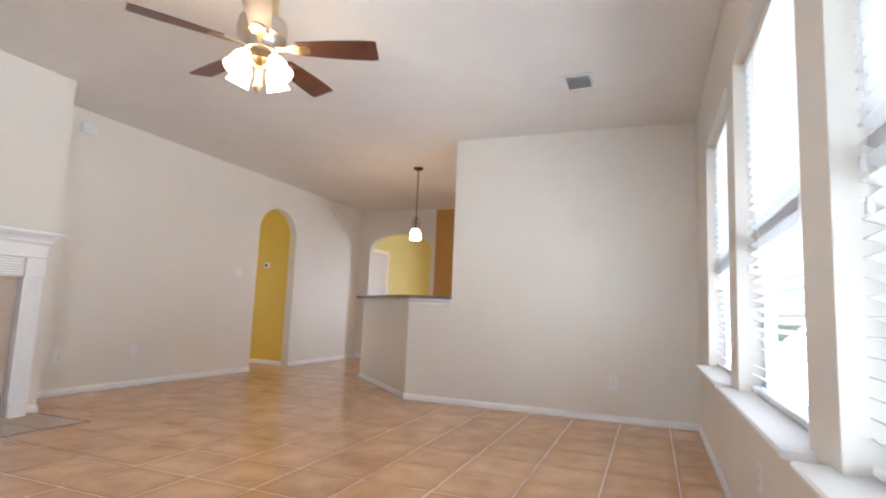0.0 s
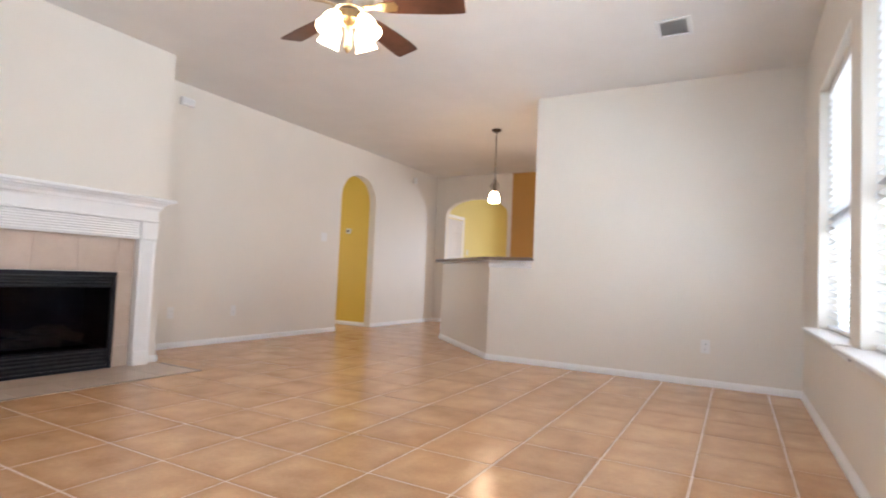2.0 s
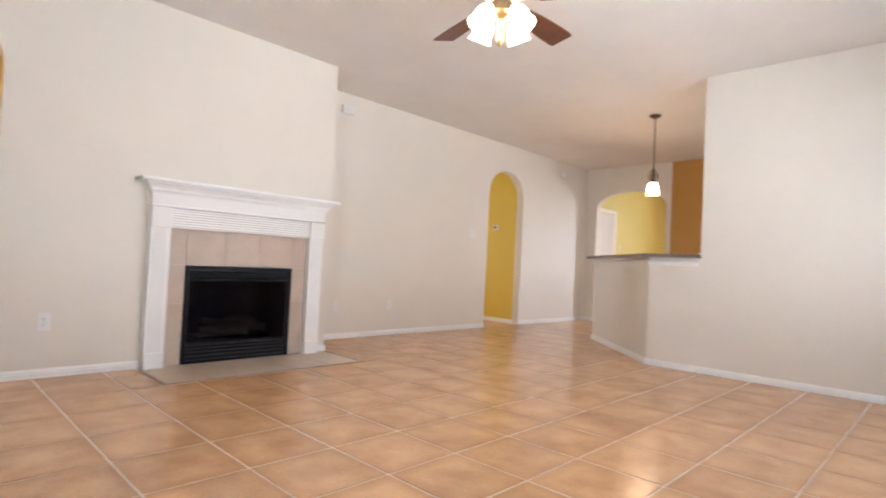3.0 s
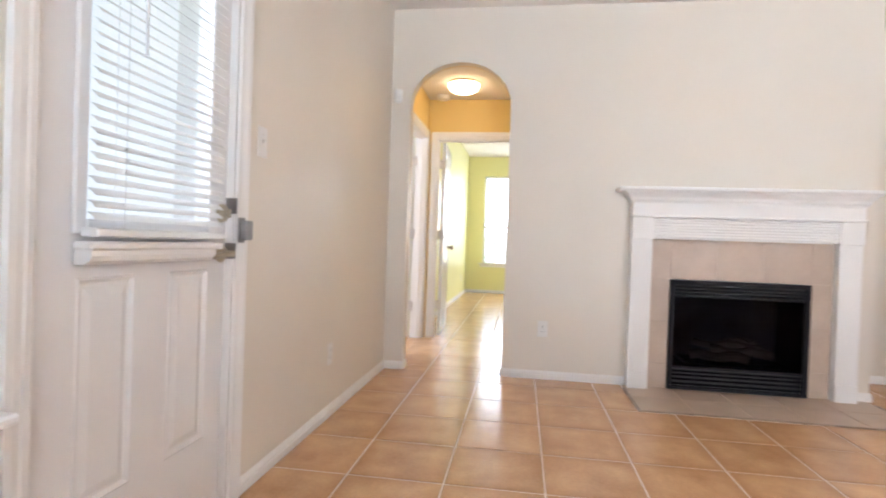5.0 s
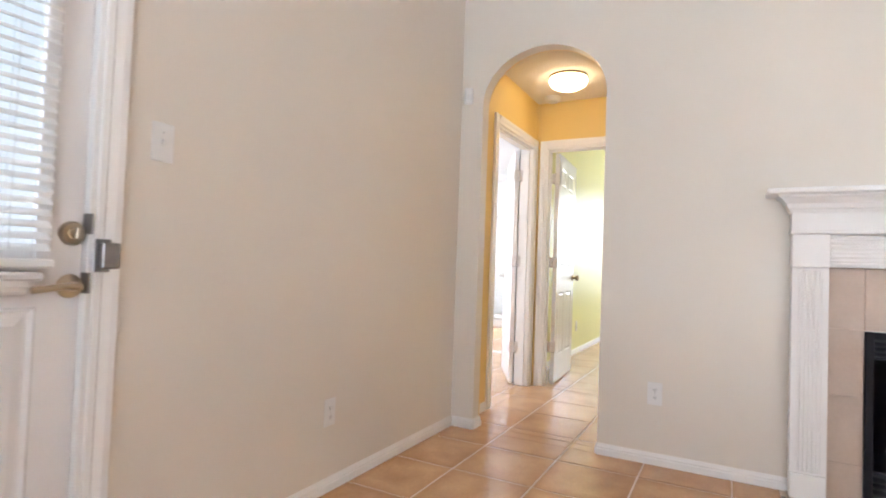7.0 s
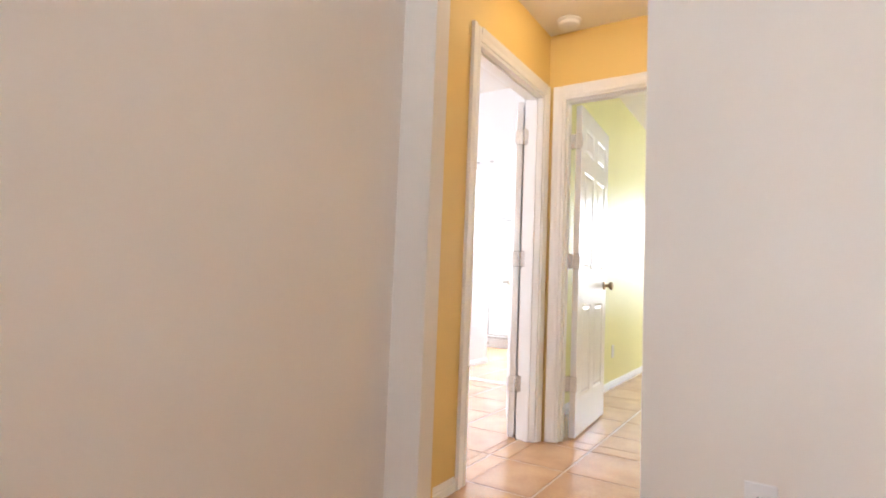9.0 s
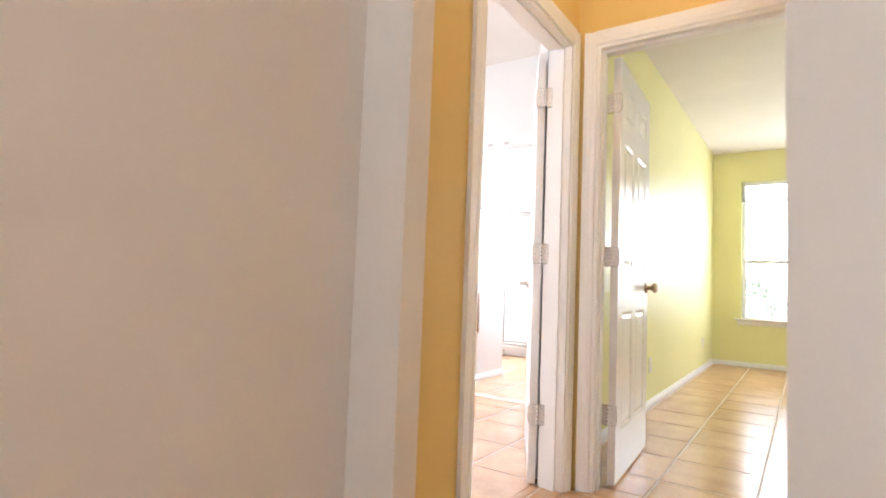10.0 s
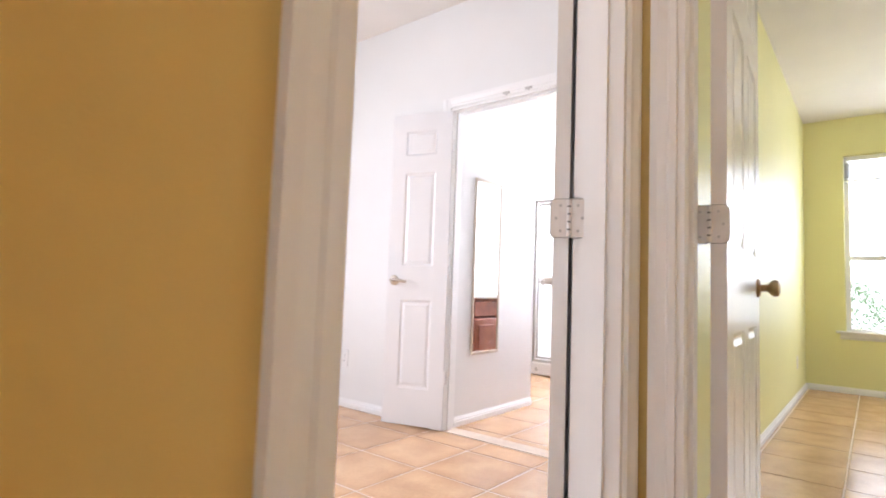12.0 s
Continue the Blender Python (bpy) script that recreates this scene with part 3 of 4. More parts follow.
def panel_leaf(name, m, w, h, cols, rows, mat, label, t=0.035, z0=0.012):
    """Moulded panel door: local x from the hinge, y across the thickness (0 and -t are the faces), z up."""
    th = empty(name, m)
    tagged(th, label, "door", kind="structure")
    bm = bmesh.new()
    d = 0.007
    box(bm, 0, w, -t + d, -d, z0, h)
    xs = [0.0] + [v for c in cols for v in c] + [w]
    zs = [z0] + [v for r in rows for v in r] + [h]
    for y0, y1 in ((-d, 0.0), (-t, -t + d)):
        for i in range(0, len(xs), 2):
            box(bm, xs[i], xs[i + 1], y0, y1, z0, h)
        for i in range(1, len(xs) - 1, 2):
            for k in range(0, len(zs), 2):
                box(bm, xs[i], xs[i + 1], y0, y1, zs[k], zs[k + 1])
    part("door_slab", bm, mat, th)
    for c0, c1 in cols:
        for r0, r1 in rows:
            pb = bmesh.new()
            for s, y in ((1, -d), (-1, -t + d)):
                e, g = 0.012, 0.034
                a = [(c0, r0), (c1, r0), (c1, r1), (c0, r1)]
                def ring(inset, yy):
                    return [pb.verts.new((u + (inset if i in (0, 3) else -inset), yy, v + (inset if i < 2 else -inset))) for i, (u, v) in enumerate(a)]
                rs = [ring(0.0, y + s * 0.0068), ring(e, y + s * 0.0008), ring(e + 0.006, y + s * 0.0008), ring(g, y + s * 0.0060)]
                for p, q in zip(rs, rs[1:]):
                    for i in range(4):
                        pb.faces.new((p[i], p[(i + 1) % 4], q[(i + 1) % 4], q[i]))
                pb.faces.new(rs[-1])
            part("door_panel", pb, mat, th)
    return th


def rows6(h, k=1.0):
    return [(0.24, 0.80), (1.02, 1.63), (1.745, h - 0.115)]


def cols6(w, s=0.105, mid=0.10):
    c = (w - 2 * s - mid) / 2
    return [(s, s + c), (s + c + mid, w - s)]


# bedroom door, open against the lime wall
LW = HY1 - HY0 - 0.038
HHX, HHY = HX - 0.128, HY0 + 0.041
dm = Matrix.Translation((HHX, HHY, 0)) @ Matrix.Rotation(radians(183.5), 4, "Z")
bed_door = panel_leaf("door_bedroom", dm, LW, 2.025, cols6(LW), rows6(2.025), M_DOOR, "white six-panel interior door standing open against lime wall")
knob(bed_door, LW - 0.065, 0.0, 0.925, 1, M_BRASS)
knob(bed_door, LW - 0.065, -0.035, 0.925, -1, M_BRASS)
# door of the white room, open into that room
RW = LX1 - LX0 - 0.038
rm = Matrix.Translation((LX0 + 0.018, -0.092, 0)) @ Matrix.Rotation(radians(-153.5), 4, "Z") @ Matrix.Translation((0.004, 0.035, 0))
white_door = panel_leaf("door_white_room", rm, RW, 2.025, cols6(RW), rows6(2.025), M_DOOR, "white six-panel interior door standing open into the white room")
lever(white_door, RW - 0.065, 0.0, 0.925, 1, -1, M_NICKEL)
lever(white_door, RW - 0.065, -0.035, 0.925, -1, -1, M_NICKEL)


def rounded_leaf(x0, x1, z0, z1, r, y0, y1, side):
    """Thin plate whose corners on one side are rounded."""
    bm = bmesh.new()
    far, near = (x1, x0) if side > 0 else (x0, x1)
    ring = [(near, z0)]
    for cz, a0 in ((z0 + r, -90), (z1 - r, 0)):
        for k in range(6):
            a = radians(a0 + 18 * k)
            ring.append((far + side * (r * math.cos(a) - r), cz + r * math.sin(a)))
    ring.append((near, z1))
    lo = [bm.verts.new((x, y0, z)) for x, z in ring]
    hi = [bm.verts.new((x, y1, z)) for x, z in ring]
    bm.faces.new(lo)
    bm.faces.new(hi[::-1])
    for k in range(len(ring)):
        q = (k + 1) % len(ring)
        bm.faces.new((lo[k], hi[k], hi[q], lo[q]))
    return bm


def leaf_hinge(parent_name, m, mat):
    """A painted butt hinge: two leaves with rounded corners let into the wood, knuckles and screws; local y is the normal."""
    kn = bmesh.new()
    for k in range(5):
        lathe(kn, [(0.0002, -0.0074), (0.0060, -0.0074), (0.0060, 0.0074), (0.0002, 0.0074)], 12, Matrix.Translation((0.0, 0.005, -0.036 + 0.018 * k)))
    th = part("hinge", kn, mat, parent_name, smooth=False)
    th.matrix_basis = m
    part("pin", lathe(bmesh.new(), [(0.0042, -0.045), (0.0042, 0.045)], 10, Matrix.Translation((0.0, 0.005, 0.0))), M_DARK, th)
    for sx in (-1, 1):
        a, b = sorted((sx * 0.004, sx * 0.043))
        part("mortise", rounded_leaf(a - (0.001 if sx < 0 else 0), b + (0.001 if sx > 0 else 0), -0.0462, 0.0462, 0.014, 0.0, 0.0012, sx), M_DARK, th)
        part("leaf", rounded_leaf(a, b, -0.045, 0.045, 0.013, 0.0, 0.0026, sx), mat, th)
        for dz in (-0.03, 0.0, 0.03):
            part("screw", lathe(bmesh.new(), [(0.0036, 0.0), (0.0030, 0.0012), (0.0004, 0.0006)], 10, Matrix.Translation((sx * (0.020 if dz else 0.030), 0.0026, dz)) @ Matrix.Rotation(radians(-90), 4, "X")), M_STEEL, th)
    return th


M_HINGE = material("painted_hinge", (0.78, 0.75, 0.73), 0.35, metal=0.0, var=0.05, scale=30)
for z in (0.325, 1.06, 1.80):
    leaf_hinge(white_door, rm.inverted() @ Matrix.Translation((LX0 + 0.027, -0.087, z)) @ Matrix.Rotation(radians(-66), 4, "Z"), M_HINGE)
    leaf_hinge(bed_door, dm.inverted() @ Matrix.Translation((HHX + 0.002, HHY - 0.002, z)) @ Matrix.Rotation(radians(-86.5), 4, "Z"), M_HINGE)

# narrow leaf of the double bath door, folded open on the white wall
nm = Matrix.Translation((MX + 0.012, MY0 + 0.016, 0)) @ Matrix.Rotation(radians(-73), 4, "Z")
bath_door = panel_leaf("door_bath", nm, 0.42, 2.025, [(0.10, 0.32)], rows6(2.025), M_DOOR, "narrow white panelled bath door leaf standing open")
lever(bath_door, 0.37, 0.0, 0.925, 1, -1, M_NICKEL)
for z in (0.325, 1.06, 1.80):
    part("hinge", B(-0.012, 0.004, -0.03, 0.004, z - 0.04, z + 0.04, bevel=0.002), M_HINGE, bath_door)
# entry closet door, shut
cm = Matrix.Translation((WB - 0.03, 9.62, 0)) @ Matrix.Rotation(radians(90), 4, "Z")
closet = panel_leaf("door_entry", cm, 0.76, 2.02, cols6(0.76), rows6(2.02), M_DOOR, "white six-panel door shut in the golden entry wall")
knob(closet, 0.69, -0.035, 0.925, -1, M_NICKEL)

# patio door: half glazed, with its own blind
def patio_door():
    w, h, t = DX1 - DX0 - 0.036, 2.027, 0.044
    m = Matrix.Translation((DX0 + 0.018, -0.026, 0))
    th = empty("door_patio", m)
    tagged(th, "white half-glazed steel patio door, shut, with mini blind and two panels", "door", kind="structure")
    gx0, gx1, gz0, gz1 = 0.100, 0.640, 0.985, 1.90
    cols, rows = [(0.101, 0.300), (0.442, 0.639)], [(0.285, 0.86)]
    bm = bmesh.new()
    d = 0.006
    for y0, y1 in ((-t, 0.0),):
        box(bm, 0, gx0, y0, y1, 0.02, h)
        box(bm, gx1, w, y0, y1, 0.02, h)
        box(bm, gx0, gx1, y0, y1, gz1, h)
        zz = rows[0]
        box(bm, gx0, gx1, y0, y1, zz[1], gz0)
        box(bm, gx0, gx1, y0, y1, 0.02, zz[0])
        xs = [gx0, cols[0][0], cols[0][1], cols[1][0], cols[1][1], gx1]
        for i in (0, 2, 4):
            box(bm, xs[i], xs[i + 1], y0, y1, zz[0], zz[1])
        for c in cols:
            box(bm, c[0], c[1], y0, y1 - 0.010, zz[0], zz[1])
    part("door_slab", bm, M_DOOR, th)
    for c0, c1 in cols:
        pb = bmesh.new()
        a = [(c0, rows[0][0]), (c1, rows[0][0]), (c1, rows[0][1]), (c0, rows[0][1])]
        def ring(inset, yy):
            return [pb.verts.new((u + (inset if i in (0, 3) else -inset), yy, v + (inset if i < 2 else -inset))) for i, (u, v) in enumerate(a)]
        rs = [ring(0.0, -0.0004), ring(0.006, 0.004), ring(0.016, -0.006), ring(0.024, -0.006), ring(0.046, 0.001)]
        for p, q in zip(rs, rs[1:]):
            for i in range(4):
                pb.faces.new((p[i], p[(i + 1) % 4], q[(i + 1) % 4], q[i]))
        pb.faces.new(rs[-1])
        part("door_panel", pb, M_DOOR, th)
    lf = bmesh.new()
    for a in ((gx0 - 0.02, gx0 + 0.018, gz0 - 0.02, gz1 + 0.02), (gx1 - 0.018, gx1 + 0.02, gz0 - 0.02, gz1 + 0.02), (gx0 + 0.018, gx1 - 0.018, gz1 - 0.018, gz1 + 0.02), (gx0 + 0.018, gx1 - 0.018, gz0 - 0.02, gz0 + 0.018)):
        box(lf, a[0], a[1], -0.001, 0.012, a[2], a[3], bevel=0.004)
    part("glazing_frame", lf, M_DOOR, th)
    p = part("pane", B(gx0, gx1, -0.026, -0.02, gz0, gz1), M_GLASS, th)
    p.visible_shadow = False
    x = 0.027
    part("deadbolt", lathe(bmesh.new(), [(0.033, 0.0), (0.033, 0.006), (0.028, 0.014), (0.016, 0.016), (0.015, 0.022)], 24, Matrix.Translation((x, 0.0, 1.052)) @ Matrix.Rotation(radians(-90), 4, "X")), M_AGED, th, smooth=True)
    part("thumb_turn", B(x - 0.005, x + 0.005, 0.022, 0.036, 1.037, 1.067, bevel=0.002), M_AGED, th)
    lever(th, x, 0.0, 0.911, 1, 1, M_AGED)
    for z in (0.25, 1.09, 1.85):
        hb = part("hinge", B(w - 0.004, w + 0.016, 0.0, 0.004, z - 0.05, z + 0.05), M_STEEL, th)
        kn = bmesh.new()
        for k in range(5):
            lathe(kn, [(0.007, -0.0095), (0.007, 0.0095)], 10, Matrix.Translation((w + 0.006, 0.008, z - 0.04 + 0.02 * k)))
        part("knuckle", kn, M_STEEL, hb, smooth=True)
    return th, m, gx0, gx1, w


pdoor, pm, gx0, gx1, pw = patio_door()
blind(gx1 - gx0 + 0.012, 1.98, 0.956, 0.029, 0.031, -36, (-0.18, 0.18), pm @ Matrix.Translation(((gx0 + gx1) / 2, 0.038, 1.98)), "white mini blind hung on the patio door glass", wand=True, thick=0.0012)
# hold-down ledge under the door blind and the security latch on the casing
led = empty("blind_ledge", pm @ Matrix.Translation((0.392, 0.012, 0.0)))
tagged(led, "white moulded ledge under the patio door blind", "ledge")
hw = 0.276
part("ledge_top", B(-hw, hw, 0.0, 0.055, 0.928, 0.949, bevel=0.006), M_TRIM, led)
part("ledge_bottom", prism(bmesh.new(), [(0.0, 0.893), (0.026, 0.893), (0.040, 0.902), (0.046, 0.915), (0.046, 0.9275), (0.0, 0.9275)], "x", -hw + 0.03, hw - 0.01), M_TRIM, led)
lat = empty("door_guard", Matrix.Translation((DX0 - 0.02, 0.018, 0.995)))
tagged(lat, "dark grey steel door guard latch screwed to the casing", "door latch")
part("latch_plate", B(-0.012, 0.03, 0.0, 0.005, -0.045, 0.045, bevel=0.002), M_LATCH, lat)
part("latch_arm", B(-0.025, 0.022, 0.005, 0.03, -0.035, 0.035, bevel=0.004), M_LATCH, lat)
for dz in (0.085, -0.075):
    part("strike_plate", B(0.033, 0.0365, -0.045, -0.004, dz - 0.028, dz + 0.028), M_LATCH, lat)

# ---- fireplace ----
def fireplace():
    th = empty("fireplace_mantel", Matrix.Translation((WX, FC, 0)))
    tagged(th, "white painted wooden fireplace mantel with fluted legs and reeded frieze", "mantel")
    for s in (-1, 1):
        y0, y1 = sorted((s * 0.597, s * 0.737))
        bm = B(0.002, 0.085, y0, y1, 0.0, 1.055)
        leg = part("leg", bm, M_TRIM, th)
        n = 6
        for k in range(n):
            yc = y0 + 0.022 + (y1 - y0 - 0.044) * (k + 0.5) / n
            w = (y1 - y0 - 0.044) / n
            part("flute", prism(bmesh.new(), [(0.085, yc - w * 0.40), (0.0885, yc - w * 0.20), (0.0885, yc + w * 0.20), (0.085, yc + w * 0.40)], "z", 0.13, 1.04), M_TRIM, leg)
        part("plinth", B(0.004, 0.0955, y0 + 0.002, y1 - 0.002, 0.001, 0.12, bevel=0.002), M_TRIM, leg)
        part("leg_cap", B(0.002, 0.10, y0 - 0.003, y1 + 0.003, 1.055, 1.205, bevel=0.003), M_TRIM, leg)
    fr = part("frieze", B(0.002, 0.075, -0.596, 0.596, 1.06, 1.204), M_TRIM, th)
    for k in range(7):
        z = 1.068 + 0.0195 * k
        part("reed", prism(bmesh.new(), [(0.075, z), (0.079, z + 0.004), (0.0805, z + 0.0085), (0.079, z + 0.013), (0.075, z + 0.017)], "y", -0.595, 0.595), M_TRIM, fr)
    part("architrave", B(0.002, 0.105, -0.748, 0.748, 1.206, 1.225, bevel=0.005), M_TRIM, th)
    part("upper_frieze", B(0.002, 0.092, -0.742, 0.742, 1.225, 1.305), M_TRIM, th)
    bm = bmesh.new()
    prof = [(0.0, 1.305), (0.10, 1.305), (0.104, 1.318), (0.112, 1.325), (0.118, 1.345), (0.138, 1.368), (0.150, 1.375), (0.155, 1.385), (0.0, 1.385)]
    # crown returns round both ends by insetting each level
    rings = []
    for x, z in prof[1:-1]:
        o = x - 0.10
        rings.append([bm.verts.new(c) for c in ((0.002, -0.748 - o, z), (x, -0.748 - o, z), (x, 0.748 + o, z), (0.002, 0.748 + o, z))])
    for a, b in zip(rings, rings[1:]):
        for i in range(4):
            bm.faces.new((a[i], a[(i + 1) % 4], b[(i + 1) % 4], b[i]))
    bm.faces.new(rings[0][::-1])
    bm.faces.new(rings[-1])
    part("crown_moulding", bm, M_TRIM, th)
    part("mantel_shelf", B(0.002, 0.185, -0.845, 0.845, 1.385, 1.412, bevel=0.006), M_TRIM, th)
    # tile surround
    su = empty("fireplace_surround", Matrix.Translation((WX, FC, 0)))
    tagged(su, "beige ceramic tile surround framing the firebox", "fireplace surround")
    bk = bmesh.new()
    for y0, y1, z0, z1 in ((-0.596, 0.596, 0.78, 1.058), (-0.596, -0.457, 0.0, 0.78), (0.457, 0.596, 0.0, 0.78)):
        box(bk, 0.002, 0.018, y0, y1, z0, z1)
    part("tile_backing", bk, M_GROUT, su)
    ys = [-0.594, -0.457, -0.152, 0.152, 0.457, 0.594]
    for a, b in zip(ys, ys[1:]):
        part("tile", B(0.018, 0.027, a + 0.0008, b - 0.0008, 0.782, 1.055, bevel=0.0008), M_HEARTH, su)
    for s in (-1, 1):
        y0, y1 = sorted((s * 0.594, s * 0.458))
        for a, b in ((0.008, 0.18), (0.18, 0.48), (0.48, 0.78)):
            part("tile", B(0.018, 0.027, y0 + 0.002, y1 - 0.002, a + 0.0008, b - 0.0008, bevel=0.0008), M_HEARTH, su)
    # firebox insert
    fb = empty("gas_fireplace", Matrix.Translation((WX, FC, 0)))
    tagged(fb, "black steel gas fireplace insert with louvres and smoked glass", "fireplace")
    bm = bmesh.new()
    for y0, y1, z0, z1 in ((-0.456, -0.425, 0.006, 0.776), (0.425, 0.456, 0.006, 0.776), (-0.425, 0.425, 0.745, 0.776), (-0.425, 0.425, 0.006, 0.03), (-0.425, 0.425, 0.655, 0.668), (-0.425, 0.425, 0.155, 0.168)):
        box(bm, 0.018, 0.045, y0, y1, z0, z1, bevel=0.003)
    part("firebox_frame", bm, M_BLACK, fb)
    g = part("glass_front", B(0.022, 0.027, -0.425, 0.425, 0.168, 0.655), M_SMOKED, fb)
    bm = bmesh.new()
    for a in ((-0.36, -0.35, -0.42, 0.42, 0.165, 0.658), (-0.35, 0.018, -0.424, -0.416, 0.165, 0.658), (-0.35, 0.018, 0.416, 0.424, 0.165, 0.658), (-0.35, 0.018, -0.416, 0.416, 0.165, 0.172), (-0.35, 0.018, -0.416, 0.416, 0.65, 0.658)):
        box(bm, *a)
    part("firebox_lining", bm, M_LINING, fb)
    part("burner_tray", B(-0.28, -0.04, -0.32, 0.32, 0.172, 0.20, bevel=0.006), M_BLACK, fb)
    for z in (0.684, 0.708, 0.73, 0.05, 0.082, 0.112, 0.138):
        part("louvre", prism(bmesh.new(), [(0.022, z - 0.002), (0.046, z - 0.010), (0.048, z - 0.007), (0.024, z + 0.003)], "y", -0.424, 0.424), M_BLACK, fb)
    for z0, z1 in ((0.03, 0.155), (0.668, 0.745)):
        part("louvre_back", B(0.004, 0.020, -0.425, 0.425, z0, z1), M_DARK, fb)
    for i, (a, b, z, r) in enumerate(((-0.27, 0.10, 0.205, 0.030), (-0.12, 0.28, 0.235, 0.028), (-0.22, 0.22, 0.275, 0.022), (0.02, 0.20, 0.30, 0.018))):
        bm = tube(bmesh.new(), [(-0.10 - 0.05 * i + 0.012 * k, a + (b - a) * k / 6, z + 0.03 + 0.012 * math.sin(k * 1.7 + i)) for k in range(7)], r * 1.2, 9)
        part("log", bm, M_LOG, fb)
    # hearth flush with the floor
    he = tagged(link("hearth", B(WX + 0.002, -3.765, 1.775, 3.355, -0.003, 0.003), M_GROUT), "beige tile hearth strip set flush in the clay tile floor", "hearth", kind="structure")
    tr = material("dark_hearth_edge", (0.30, 0.23, 0.17), 0.5, var=0.3, scale=20)
    part("hearth_edge", B(-3.785, -3.765, 1.755, 3.375, 0.0, 0.007, bevel=0.002), tr, he)
    for a in ((1.755, 1.775), (3.355, 3.375)):
        part("hearth_edge", B(WX + 0.10, -3.785, a[0], a[1], 0.0, 0.007, bevel=0.002), tr, he)
    ys = [1.777 + 1.576 * k / 5 for k in range(6)]
    xs = [WX + 0.004, -4.09, -3.767]
    for x0, x1 in zip(xs, xs[1:]):
        for y0, y1 in zip(ys, ys[1:]):
            part("tile", B(x0 + 0.002, x1 - 0.002, y0 + 0.002, y1 - 0.002, 0.0, 0.006, bevel=0.0015), M_HEARTH, he)


fireplace()

# ---- bar top ----
bt = empty("bar_countertop", Matrix.Translation((0, 0, 0)))
tagged(bt, "brown speckled granite breakfast bar top with an angled end", "countertop")
pts = [(-1.772, 5.55), (-2.20, 5.55), (-2.30, 5.585), (-3.60, 6.885), (-3.66, 6.97), (-3.62, 7.06), (-3.42, 7.20), (-2.14, 5.92), (-1.772, 5.90)]
part("slab", prism(bmesh.new(), pts, "z", 1.050, 1.084), M_BAR, bt)
part("subtop", prism(bmesh.new(), [(-1.776, 5.60), (-2.22, 5.60), (-3.58, 6.95), (-3.44, 7.10), (-2.16, 5.86), (-1.776, 5.86)], "z", 1.036, 1.050), M_TRIM, bt)
part("support_moulding", prism(bmesh.new(), [(NY - 0.001, 0.975), (NY - 0.012, 0.975), (NY - 0.022, 0.995), (NY - 0.018, 1.005), (NY - 0.035, 1.03), (NY - 0.001, 1.03)], "x", -2.255, -1.79), M_TRIM, bt)

